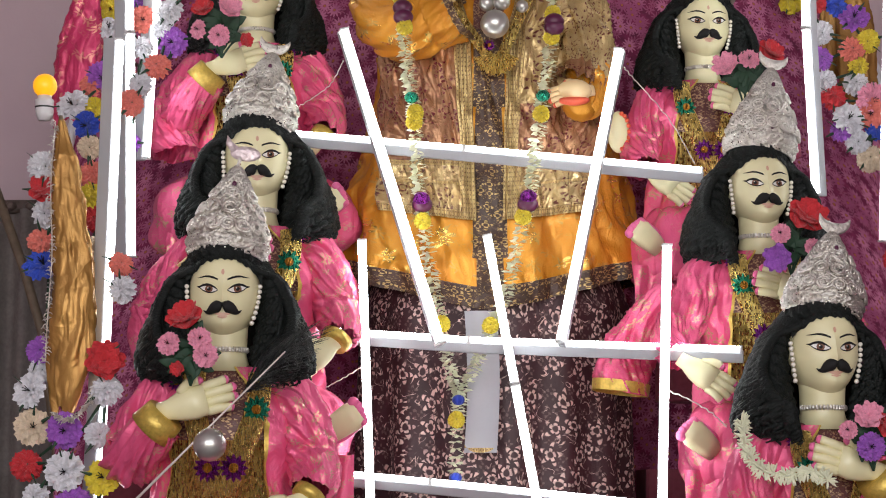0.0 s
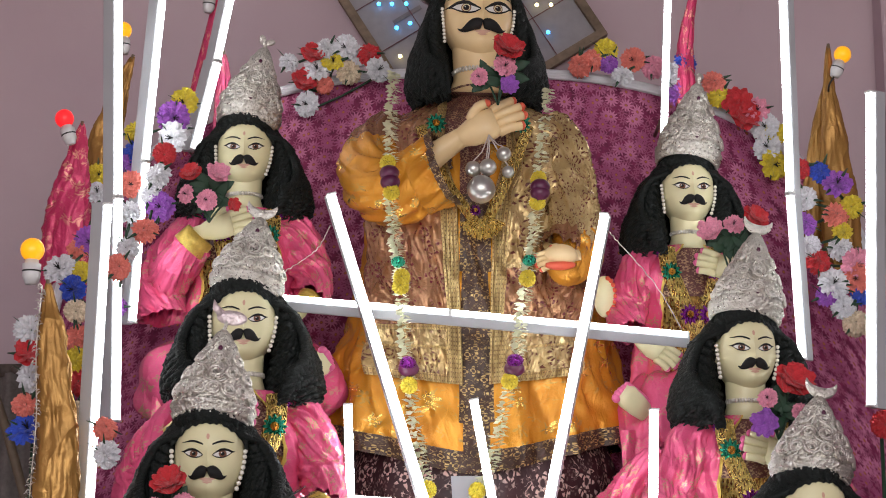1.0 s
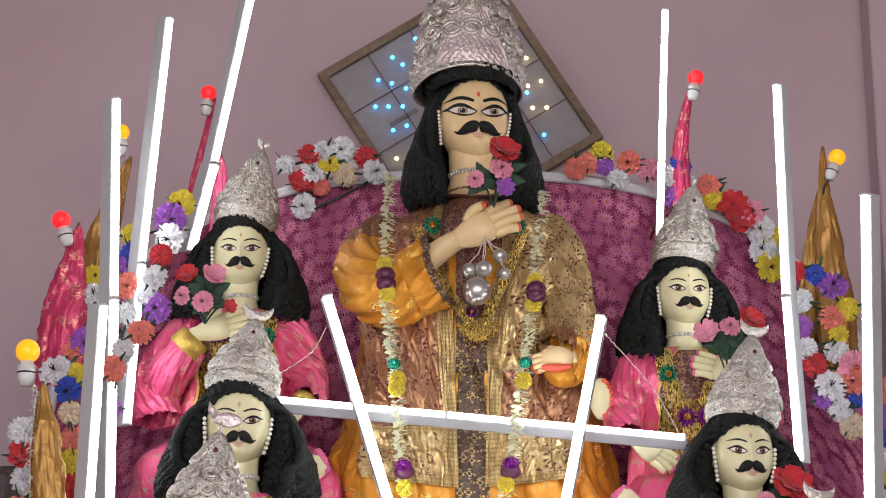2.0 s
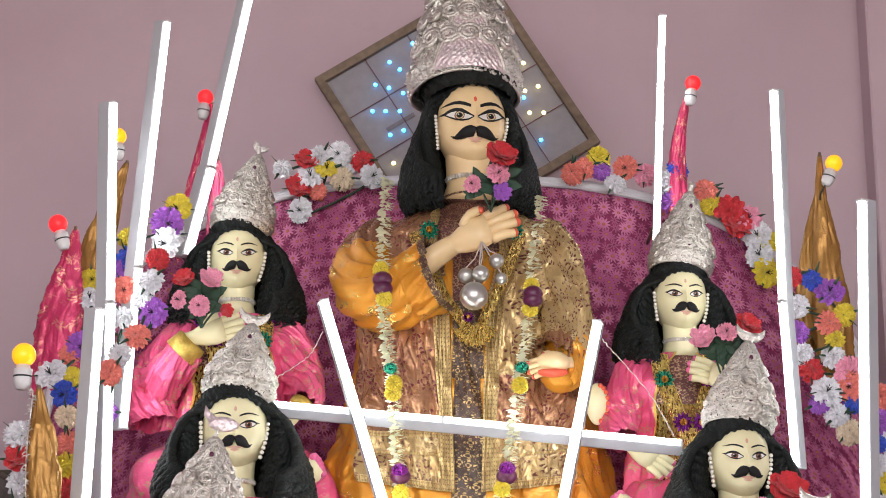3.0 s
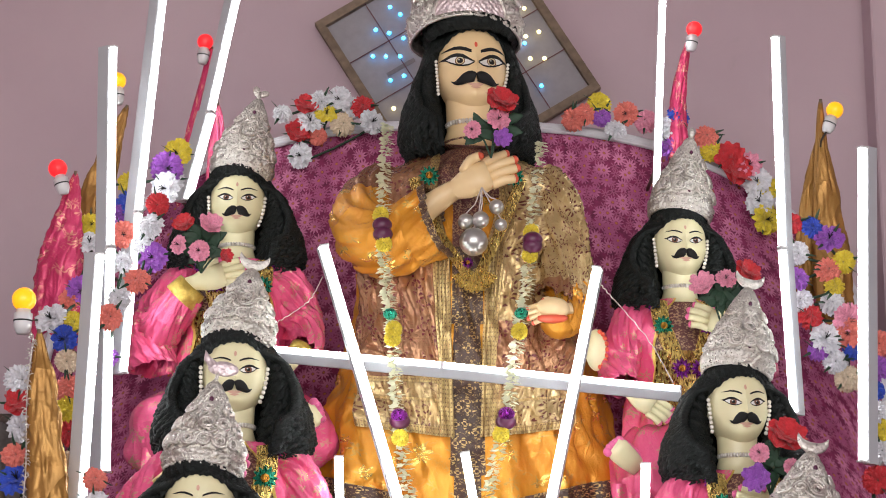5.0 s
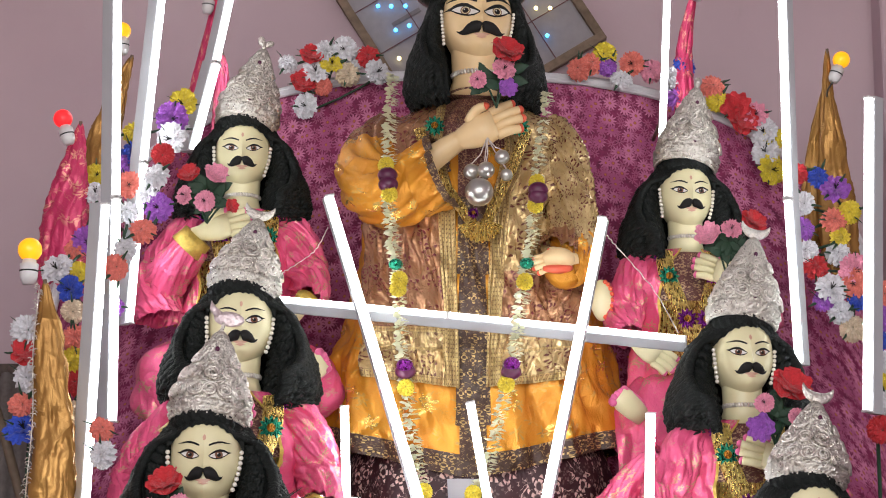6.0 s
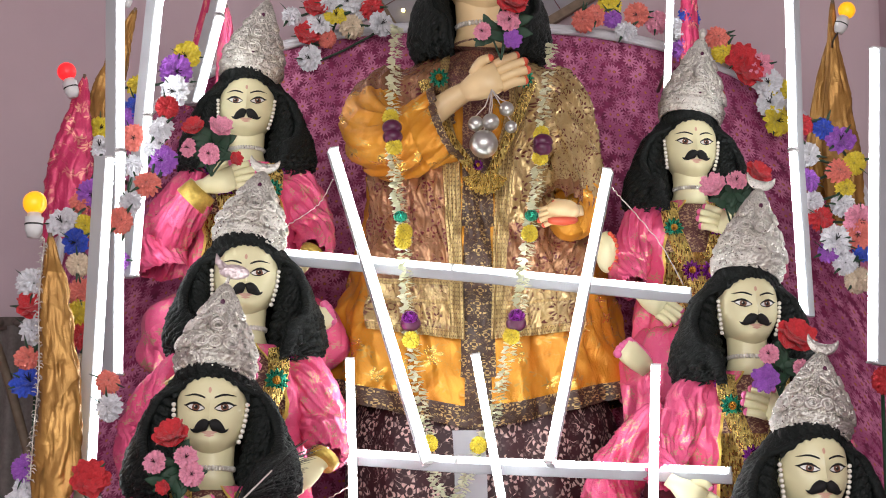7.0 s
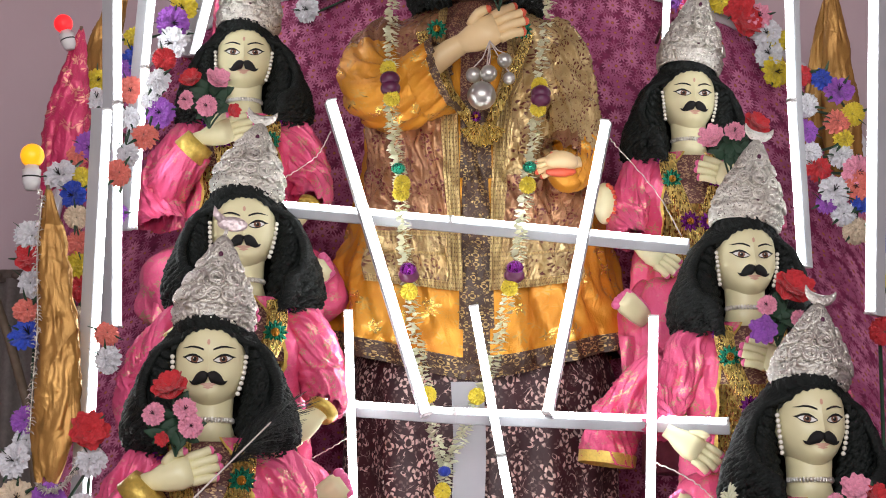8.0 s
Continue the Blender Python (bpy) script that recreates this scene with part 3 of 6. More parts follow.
def hair(sh, P, rng, wide=1.0, drop=-2.4, curls=True, count=170):
    """A cap and long locks falling over the shoulders."""
    out = [(drop, 2.16 * wide), (drop + 0.4, 2.22 * wide), (-1.3, 2.06 * wide), (-0.5, 1.76 * wide), (0.2, 1.48 * wide), (0.7, 1.22), (1.0, 1.0), (1.2, 0.75)]
    u = (Vector(P(1, 0, 0)) - Vector(P(0, 0, 0))).length
    def edge(z):
        """Half width of the opening round the face, as an angle from the front."""
        return lerp([(drop, 0.48), (-1.7, 0.55), (-1.25, 0.85), (-0.6, 1.12), (0.0, 1.16), (0.35, 1.05), (0.60, 0.62), (0.74, 0.2), (0.84, 0.0)], z)
    def shell(a, b):
        z = drop * 0.97 + (1.35 - drop) * b
        e = edge(z)
        t = e + (2 * math.pi - 2 * e) * a
        r = lerp(out, z) * 0.93 if z < 1.15 else 0.75 * math.sqrt(max(0.0, 1 - ((z - 1.15) / 0.21) ** 2))
        return P(r * math.sin(t), -r * 0.72 * math.cos(t) + 0.22, z)
    sh.grid(shell, 40, 30, "hair")
    def dome(a, b):
        t, z = a * 2 * math.pi, (0.62 if wide > 1 else 0.74) + 0.85 * b
        r = math.sqrt(max(0.0, 1 - ((b - 0.35) / 0.66) ** 2))
        wave = 1 + 0.012 * math.sin(t * 60) + 0.02 * math.sin(t * 23 + b * 9)
        k = 1.40 if wide < 1 else 1.07
        return P(k * r * wave * math.sin(t), 0.06 - k * r * wave * math.cos(t), z + 0.16 * math.cos(t))
    sh.grid(dome, 150, 14, "hair")
    for k in range(count):
        f = k / (count - 1)
        side = rng.choice((-1, 1))
        t0 = rng.uniform(0.05, 3.0)
        amp, ph, fr = rng.uniform(0.05, 0.08), 1.6 * t0 * side + rng.uniform(-0.7, 0.7), rng.uniform(8.6, 9.4)
        end = drop * rng.uniform(0.86, 1.05)
        z0 = rng.uniform(0.80, 1.1)
        pts, rad = [], []
        n = 80
        for i in range(n + 1):
            q = i / n
            z = z0 + (end - z0) * q
            t = side * max(t0 * (0.6 + 0.4 * min(1, q * 2)), edge(z) + 0.10)
            r = lerp(out, z) * (1.0 - 0.16 * max(0.0, q - 0.8) / 0.2 * rng.uniform(0.3, 1.0))
            wob = math.sin(ph + q * fr * 8.0)
            k2 = 1.0 if curls else 0.42
            r += amp * wob * k2 * min(1.0, 4 * q)
            t += amp * 0.9 * math.cos(ph + q * fr * 8.0) * k2 * min(1.0, 4 * q)
            pts.append(P(r * math.sin(t), -r * 0.72 * math.cos(t) + 0.22, z))
            fat = 0.085 if curls else 0.066
            rad.append(u * fat * (1 + (0.28 * math.sin(ph + q * fr * 16.0) if curls else 0.05)) * (1.0 if q < 0.85 else 1.0 - 4.5 * (q - 0.85)))
        sh.tube(pts, rad, "hair", 6, caps=False)


def front_locks(sh, P, rng, wide, drop, curls):
    """Hair between the face and the outer locks, hugging the cheeks."""
    u = (Vector(P(1, 0, 0)) - Vector(P(0, 0, 0))).length
    outer = [(drop, 2.0 * wide), (-1.3, 1.92 * wide), (-0.5, 1.64 * wide), (0.2, 1.38 * wide), (0.7, 1.1), (1.0, 0.9)]
    inner = [(drop, 0.80), (-1.7, 0.80), (-1.2, 0.92), (-0.8, 1.0), (0.0, 1.03), (0.5, 0.92), (0.8, 0.62), (1.0, 0.3)]
    # rounded hairline over the forehead
    def fringe(a, b):
        x = (a - 0.5) * 2.16
        arch = (0.84 if curls else 0.93) - 0.50 * (abs(x) / 0.95) ** 2.4 + 0.025 * math.sin(a * 70) + 0.02 * math.sin(a * 31)
        z = arch + (1.12 - arch) * b
        return P(x, face_y(max(-0.9, min(0.9, x)), min(z, 1.05)) - 0.04 - 0.07 * min(1.0, b * 5) + 0.015 * math.sin(a * 90 + b * 6), z)
    sh.grid(fringe, 90, 8, "hair")
    for side in (-1, 1):
        def sheet(a, b, side=side):
            z = drop * 0.98 + (0.98 - drop * 0.98) * b
            x = lerp(inner, z) + (lerp(outer, z) - lerp(inner, z)) * a
            return P(side * x, 0.12 - 0.28 * math.sin(a * math.pi), z)
        sh.grid(sheet, 8, 20, "hair")
        for k in range(34):
            f = (k + rng.random()) / 34
            ph, fr, amp = 3.0 * f + rng.uniform(-0.6, 0.6), rng.uniform(8.6, 9.4), (0.055 if curls else 0.028)
            end = drop * rng.uniform(0.88, 1.05)
            n, pts, rad = 76, [], []
            for i in range(n + 1):
                q = i / n
                z = 0.92 + (end - 0.92) * q
                x = lerp(inner, z) + (lerp(outer, z) - lerp(inner, z)) * f
                x += amp * math.sin(ph + q * fr * 8) * min(1, 4 * q)
                pts.append(P(side * x, 0.05 - 0.30 * math.sin(f * math.pi) + amp * math.cos(ph + q * fr * 8), z))
                rad.append(u * 0.08 * (1 + 0.2 * math.sin(ph + q * 90)) * (1.0 if q < 0.88 else 1.0 - 5 * (q - 0.88)))
            sh.tube(pts, rad, "hair", 6, caps=False)


def hand_shape(sh, wrist, tip, up, size, skin, nail, curl=0.25, thumb=1):
    """A painted hand from wrist toward tip: palm, four fingers, thumb."""
    w, d = Vector(wrist), (Vector(tip) - Vector(wrist)).normalized()
    upv = (Vector(up) - d * d.dot(Vector(up))).normalized()
    nrm = d.cross(upv)
    if nrm.y > 0:
        nrm = -nrm
    s = size
    sh.tube([w - d * 0.25 * s, w, w + d * 0.3 * s, w + d * 0.62 * s, w + d * 0.98 * s], [0.24 * s, 0.25 * s, 0.36 * s, 0.42 * s, 0.38 * s], skin, 12, flat=0.62, squash=nrm)
    for k in range(4):
        o = (k - 1.5) * 0.2 * s
        ln = (0.62, 0.78, 0.80, 0.66)[k] * s
        b = w + d * 0.92 * s + upv * o
        p = [b, b + d * ln * 0.45 + nrm * 0.02 * s, b + d * ln * 0.8 - nrm * curl * 0.3 * s + upv * o * 0.1, b + d * ln - nrm * curl * 0.6 * s + upv * o * 0.1]
        p = spline(p, 8)
        sh.tube(p[:7], [0.125 * s] * 4 + [0.115 * s] * 3, skin, 8)
        sh.tube(p[6:], [0.117 * s, 0.105 * s, 0.05 * s], nail, 8)
    b = w + d * 0.4 * s + upv * 0.3 * s * thumb
    p = spline([b, b + d * 0.3 * s + upv * 0.18 * s * thumb + nrm * 0.12 * s, b + d * 0.62 * s + upv * 0.14 * s * thumb + nrm * 0.18 * s], 6)
    sh.tube(p[:6], [0.15 * s, 0.15 * s, 0.14 * s, 0.13 * s, 0.12 * s, 0.11 * s], skin, 8)
    sh.tube(p[5:], [0.11 * s, 0.05 * s], nail, 8)


def sleeve(sh, pts, radii, mat, u, folds=7, seed=0.0, uvs=(1.2, 0.8), depth=0.07, deep=0.46):
    """A loose sleeve: a sweep with running folds."""
    p = spline(pts, 70)
    n = len(p) - 1
    axes = []
    side = None
    for i in range(n + 1):
        d = (p[min(i + 1, n)] - p[max(i - 1, 0)]).normalized()
        side = d.orthogonal() if side is None else (side - d * side.dot(d))
        side.normalize()
        axes.append((side.copy(), d.cross(side)))
    def fn(a, b):
        i = min(n, int(round(b * n)))
        x = b * (len(radii) - 1)
        k = min(int(x), len(radii) - 2)
        r = radii[k] + (radii[k + 1] - radii[k]) * (x - k)
        t = a * 2 * math.pi
        q = p[i]
        tw = t + b * 2.2
        ridge = abs(noise.noise((math.cos(tw) * 1.9 + seed * 3, math.sin(tw) * 1.9, b * 1.7 + seed))) + 0.55 * abs(noise.noise((math.cos(tw) * 4.5 + seed, math.sin(tw) * 4.5, b * 3.5))) + 0.28 * abs(noise.noise((math.cos(tw + b * 3) * 9 + seed, math.sin(tw + b * 3) * 9, b * 7)))
        bunch = math.sin(b * folds * 6 + 1.5 * math.sin(t + seed) + seed) * max(0.0, math.sin(b * math.pi)) ** 2
        r *= 1.09 - deep * ridge + depth * 0.55 * bunch
        s, w = axes[i]
        return q + (s * math.cos(t) + w * math.sin(t)) * r
    sh.grid(fn, 96, n, mat, uvs)


def crowd_statue(eye, u, s, seed, label, lean=0.0, hanging=False):
    """A seated clay figure in pink satin. eye: middle of its eyes on the head's axis; u: half a face width; s: the side of the raised hand."""
    rng = random.Random(seed)
    sh = Shape()
    def P(x, y, z):
        return (x * u, y * u, z * u)
    head(sh, P, "skin", False)
    hair(sh, P, rng, 1.13, -2.6, True, 230)
    front_locks(sh, P, rng, 1.13, -2.6, True)
    tor_w = [(-9.5, 2.2), (-6.5, 2.0), (-5.0, 1.75), (-3.8, 2.1), (-3.0, 1.95), (-2.6, 1.55), (-2.2, 0.95), (-2.0, 0.6)]
    tor_d = [(-9.5, 1.4), (-6.5, 1.3), (-5.0, 1.15), (-3.6, 1.15), (-2.9, 0.95), (-2.5, 0.75), (-2.15, 0.6), (-2.0, 0.55)]
    def torso(a, b, grow=0.0, fold=0.0):
        z = -8.0 + 6.0 * b
        t = a * 2 * math.pi
        w, d = lerp(tor_w, z) + grow, lerp(tor_d, z) + grow
        k = 1 + fold * math.sin(t * 9 + z * 2 + seed) + fold * 1.3 * noise.noise((math.cos(t) * 2, math.sin(t) * 2 + seed, z * 0.9))
        return P(w * math.sin(t) * k, 0.1 - d * math.cos(t) * k, z)
    sh.grid(torso, 48, 30, lambda a, b: "bodice" if b > 0.62 else "tinsel", (0.9, 0.7))
    # shawl over both shoulders, open in front
    for side in (-1, 1):
        lo = 0.06 if side == s else 0.045
        def shawl(a, b, side=side, lo=lo):
            z = -8.2 + 6.05 * b
            inner = lo + 0.05 * math.sin(b * 3.1) + 0.03 * (1 - b)
            t = (inner + (0.5 - inner) * a) * 2 * math.pi * side
            w, d = lerp(tor_w, z) + 0.16, lerp(tor_d, z) + 0.16
            k = 1.03 + 0.04 * math.sin(a * 22 + z * 1.4 + seed) - 0.16 * abs(noise.noise((a * 6 + z * 0.5, z * 0.9, seed))) - 0.06 * abs(noise.noise((a * 15 + z, z * 1.6, seed)))
            return P(w * math.sin(t) * k, 0.1 - d * math.cos(t) * k, z)
        sh.grid(shawl, 48, 60, lambda a, b: "ribbon" if a < 0.03 else "pink", (0.5, 0.75))
    # gold tinsel sash, rosettes
    for side in (-1, 1):
        wide = 1.0 if side != s else 0.72
        band = spline([P(side * 1.05 * wide, -0.88, -2.35), P(side * 1.02 * wide, -1.25, -3.3), P(side * 0.6 * wide, -1.45, -4.5), P(side * 0.1, -1.52, -5.7)], 14)
        sh.tube(band, [u * 0.34] * 15, "tinsel", 10, flat=0.32, squash=(0, 1, 0))
        for q, colr in ((0.36, "green" if side != s else "purplefoil"), (0.85, "purplefoil")):
            c = band[int(q * 14)] + Vector((0, -0.13 * u, 0))
            rosette(sh, c, u * 0.33, colr)
    for side in (-1, 1):
        rosette(sh, P(side * 1.25, -1.02, -2.62), u * 0.2, "purplefoil")
    if seed == 16:
        # a knee with its red painted rim
        knee = Vector(P(-s * 3.35, -0.6, -4.2))
        sh.ball(knee, (u * 0.42, u * 0.3, u * 0.78), "skin", 16, 12)
        for k in range(9):
            a = -1.3 + 2.6 * k / 8
            sh.ball(knee + Vector((s * u * 0.36 * math.cos(a), -u * 0.18, u * 0.68 * math.sin(a))), u * 0.09, "redpaint", 8, 6)
    # raised arm: sleeve, cuff, hand
    hx, hz = {14: (0.72, 0.0), 15: (0.38, 0.3), 16: (-0.2, 0.1)}.get(seed, (0.0, 0.0))
    sh_pt, el, wr = P(s * 1.75, 0.0, -2.95), P(s * (2.55 - hx * 0.4), -0.7, -4.75), P(s * (1.55 - hx), -1.75, -3.75 - hz)
    sleeve(sh, [P(s * 1.3, 0.0, -2.6), sh_pt, P(s * 2.35, -0.25, -3.9), el, P(s * (2.1 - hx * 0.8), -1.4, -4.35 - hz), wr], [u * r for r in (0.6, 0.76, 0.84, 0.84, 0.74, 0.62)], "pink", u, 7, seed)
    sh.tube([Vector(wr) + Vector((s * 0.30 * u, 0.02 * u, -0.22 * u)), Vector(wr) + Vector((-s * 0.12 * u, -0.1 * u, 0.22 * u))], [u * 0.66, u * 0.58], "ribbon", 22)
    hand_shape(sh, P(s * (1.35 - hx), -1.95, -3.42 - hz), P(-s * (0.6 + hx), -2.15, -2.85 - hz), (0, 0, 1), u * 1.12, "skin", "blush")
    if seed in (12, 13):
        sleeve(sh, [P(s * 1.9, 0.1, -2.9), P(s * 2.6, -0.2, -4.1), P(s * 2.9, -0.3, -5.3), P(s * 2.75, -0.5, -6.3)], [u * r for r in (0.6, 0.85, 0.95, 0.9)], "pink", u, 6, seed + 7, (1.2, 0.9), 0.08, 0.5)
    # resting arm
    rx = 0.6 if seed == 15 else 0.0
    el2, wr2 = P(-s * (2.5 + rx * 0.6), -0.35, -4.7), P(-s * (2.5 + rx), -1.3, -5.65)
    sleeve(sh, [P(-s * 1.3, 0.0, -2.6), P(-s * 1.85, -0.05, -3.0), P(-s * 2.25, -0.15, -3.9), el2, P(-s * (2.6 + rx), -0.9, -5.3), wr2], [u * r for r in (0.6, 0.76, 0.82, 0.8, 0.70, 0.56)], "pink", u, 6, seed + 2)
    if s < 0:
        sh.tube([wr2, Vector(wr2) + Vector((s * 0.14 * u, -0.12 * u, -0.2 * u))], [u * 0.5, u * 0.44], "ribbon", 18)
    hand_shape(sh, P(-s * (2.32 + rx), -1.5, -5.85), P(-s * (1.15 + rx), -1.95, -6.75), (s, 0, 1), u * 1.05, "skin", "blush", 0.2, 1)
    # lap and folded leg, with one foot showing
    def lap(a, b):
        t, p = a * 2 * math.pi, (b - 0.5) * math.pi
        k = 1 + 0.05 * math.sin(t * 11 + b * 9 + seed) + 0.10 * noise.noise((math.cos(t) * 2, b * 5, math.sin(t) * 2 + seed))
        c = abs(math.cos(p)) ** 0.6
        return P((3.6 if seed == 13 else 2.9) * c * math.cos(t) * k, -0.4 + 1.9 * c * math.sin(t) * k, -8.6 + 1.7 * math.sin(p) * k)
    sh.grid(lap, 56, 26, "pink", (2.2, 0.9))
    f0 = Vector(P(-s * 2.5, -1.85, -8.35))
    fd = Vector((-s * 0.75, -0.3, 0.55)).normalized()
    sh.tube([f0 - fd * 0.5 * u, f0, f0 + fd * 0.5 * u, f0 + fd * 0.8 * u], [u * r for r in (0.34, 0.42, 0.45, 0.36)], "skin", 14, flat=0.6, squash=(0, 1, 0))
    across = Vector((fd.z, 0, -fd.x))
    for k in range(5):
        q = f0 + fd * (0.86 - 0.05 * abs(k - 1.2)) * u + across * (k - 2) * 0.16 * u
        sh.ball(q, u * (0.15 if k else 0.18), "blush", 8, 6)
    sh.tube(spline([f0 + fd * 0.75 * u + across * 0.38 * u, f0 + across * 0.43 * u, f0 - fd * 0.45 * u + across * 0.3 * u], 8), u * 0.08, "blush", 6)
    if hanging:
        # a wide sleeve falling to a gold hem
        sleeve(sh, [P(-s * 2.4, 0.6, -3.3), P(-s * 3.2, 1.4, -4.2), P(-s * 3.85, 2.2, -5.4), P(-s * 4.1, 2.4, -6.5)], [u * r for r in (0.6, 0.8, 0.95, 0.95)], "pink", u, 5, seed + 5)
        sh.tube([P(-s * 4.06, 2.4, -6.25), P(-s * 4.11, 2.4, -6.62)], [u * 0.98, u * 0.96], "ribbon", 22, caps=False)
    # hanging robe in front of the seat
    def robe(a, b):
        x = -3.0 + 6.0 * a
        z = -9.2 - 3.0 * b
        return P(x, -1.55 - 0.12 * math.sin(a * 40 + b * 3) - 0.3 * b + 0.25 * (x / 3) ** 2, z)
    sh.grid(robe, 60, 8, lambda a, b: "lace" if b > 0.88 else "pink", (1.3, 0.5))
    sh.tube([P(0, 0.3, -8.5), P(0, 0.3, -14.0)], [u * 1.8, u * 1.9], "stage", 16)
    return solid("statue", sh, label, "statue", "attendant statues", pose(eye[0], eye[1] + 1.05 * u, eye[2], 0, 0, lean))


def rosette(sh, c, r, mat):
    """A foil star with a gold button."""
    c = Vector(c)
    def fn(a, b):
        t = a * 2 * math.pi
        q = r * b * (1 + 0.22 * math.cos(t * 12))
        return c + Vector((math.cos(t) * q, -0.25 * r * (1 - b), math.sin(t) * q))
    sh.grid(fn, 48, 3, mat)
    sh.ball(c + Vector((0, -0.25 * r, 0)), (r * 0.42, r * 0.2, r * 0.42), "goldfoil", 10, 6)


CX = 0.115   # the great statue's middle
MY = 7.75   # and its axis
Z_TOP, Z_SH, Z_BAND, Z_VEST, Z_EDGE, Z_HEM = 3.759, 3.641, 2.774, 2.543, 2.296, 2.197


def great_statue():
    """The tall central figure: orange coat with brocade panels over a maroon skirt."""
    rng = random.Random(5)
    sh = Shape()
    eye, u = (0.131, 7.52, 4.131), 0.147
    c7, s7 = math.cos(radians(7)), math.sin(radians(7))
    def P(x, y, z):
        return (eye[0] + (x * c7 - y * s7) * u, eye[1] + (x * s7 + y * c7 + 1.05) * u, eye[2] + z * u)
    head(sh, P, "skin_main", True)
    hair(sh, P, rng, 0.92, -2.6, False, 260)
    front_locks(sh, P, rng, 0.92, -2.6, False)
    # coat
    wide = [(Z_HEM, 0.63), (Z_EDGE, 0.62), (Z_VEST, 0.585), (Z_BAND, 0.53), (Z_BAND + 0.35, 0.45), (Z_SH - 0.35, 0.44), (Z_SH - 0.12, 0.44), (Z_SH, 0.40), (Z_SH + 0.05, 0.32), (Z_TOP - 0.01, 0.22), (Z_TOP + 0.03, 0.12)]
    deep = [(Z_HEM, 0.36), (Z_EDGE, 0.35), (Z_VEST, 0.33), (Z_BAND, 0.31), (Z_SH - 0.35, 0.30), (Z_SH, 0.22), (Z_TOP + 0.03, 0.10)]
    top = Z_TOP + 0.03
    def body(t, z, out=0.0):
        low = max(0.0, 1 - (z - Z_HEM) / (Z_BAND + 0.2 - Z_HEM))
        k = 1 + low * (0.05 * math.sin(t * 13 + 1.0 + z * 2) + 0.04 * math.sin(t * 7 + z * 3) + 0.03 * abs(math.sin(t * 19 + z * 5)))
        k += 0.05 - 0.13 * abs(noise.noise((math.cos(t) * 3, math.sin(t) * 3, z * 3 + math.sin(t) * 4))) - 0.06 * abs(noise.noise((math.cos(t) * 8, math.sin(t) * 8, z * 7 + math.sin(t) * 6)))
        k -= 0.03 * abs(noise.noise((math.cos(t) * 17, math.sin(t) * 17 + z * 3, z * 9)))
        w, d = lerp(wide, z) + out, lerp(deep, z) + out
        drop = low * 0.17 * abs(math.sin(t)) ** 1.3
        return (CX + w * math.sin(t) * k, MY - d * math.cos(t) * k, z + drop)
    def coat(a, b):
        return body(a * 2 * math.pi - math.pi, Z_HEM + (top - Z_HEM) * b)
    def cloth(a, b):
        z = Z_HEM + (top - Z_HEM) * b
        t = a * 2 * math.pi - math.pi
        if z < Z_EDGE - 0.01:
            return "placket"
        if math.cos(t) > 0 and abs(lerp(wide, z) * math.sin(t)) < 0.058:
            return "placket" if z < Z_BAND + 0.55 else "bodice"
        return "bodice" if z > Z_SH - 0.1 else "orange"
    sh.grid(coat, 230, 130, cloth, (3.2, 1.9))
    # open brocade vest over the coat, its front edges trimmed with lace
    gap = [(Z_VEST, 0.052), (Z_BAND, 0.060), (Z_SH - 0.35, 0.075), (Z_SH - 0.1, 0.13), (top, 0.10)]
    reach = [(Z_VEST, 0.74), (Z_BAND, 0.84), (Z_BAND + 0.4, 1.25), (Z_SH - 0.1, 1.9)]
    for s in (-1, 1):
        def vest(a, b, s=s):
            z = Z_VEST + (top - 0.005 - Z_VEST) * b
            t0 = math.asin(min(0.95, lerp(gap, z) / lerp(wide, z)))
            t = s * (t0 + (lerp(reach, z) - t0) * a)
            fold = 0.022 * abs(noise.noise((a * 7 + b * 3 * s, b * 5, 3.0 + s))) + 0.012 * abs(noise.noise((a * 16 - b * 5, b * 9, s)))
            return body(t, z, 0.016 + fold * 1.6 * min(1.0, a * 6))
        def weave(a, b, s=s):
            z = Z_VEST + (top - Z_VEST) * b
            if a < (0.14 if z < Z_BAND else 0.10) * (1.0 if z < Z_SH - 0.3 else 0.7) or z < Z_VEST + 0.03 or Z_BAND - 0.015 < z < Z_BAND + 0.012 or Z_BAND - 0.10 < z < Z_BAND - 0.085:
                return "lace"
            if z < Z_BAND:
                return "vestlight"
            # upper right panel: pale cloth with its gold highlight put into the colour
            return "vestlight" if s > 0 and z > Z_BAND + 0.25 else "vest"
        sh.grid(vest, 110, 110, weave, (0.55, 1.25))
        for q, w in ((0.0, 0.007), (0.05, 0.003), (0.105, 0.006)):
            sh.tube([Vector(vest(q, k / 50)) + Vector((0, -0.004, 0)) for k in range(45)], w, "lace", 6, flat=0.5, squash=(0, 1, 0))
    # skirt
    def skirt(a, b):
        z = 1.18 + (Z_EDGE + 0.14 - 1.18) * b
        t = a * 2 * math.pi
        k = 1 + (0.05 * math.sin(t * 15) + 0.03 * math.sin(t * 8 + 1)) * (1.1 - b) - 0.14 * max(0.0, b - 0.84) / 0.16
        return (CX + 0.03 + 0.54 * math.sin(t) * k, MY - 0.33 * math.cos(t) * k, z)
    sh.grid(skirt, 140, 24, lambda a, b: "placket" if b < 0.05 else "skirt", (3.0, 1.0))
    # collar, tinsel yoke and pendant
    sh.tube([P(0, 0.1, -2.15), P(0, 0.08, -2.3)], [u * 0.62, u * 0.95], "bodice", 24)
    yoke = (0.142, 7.36, 3.172)
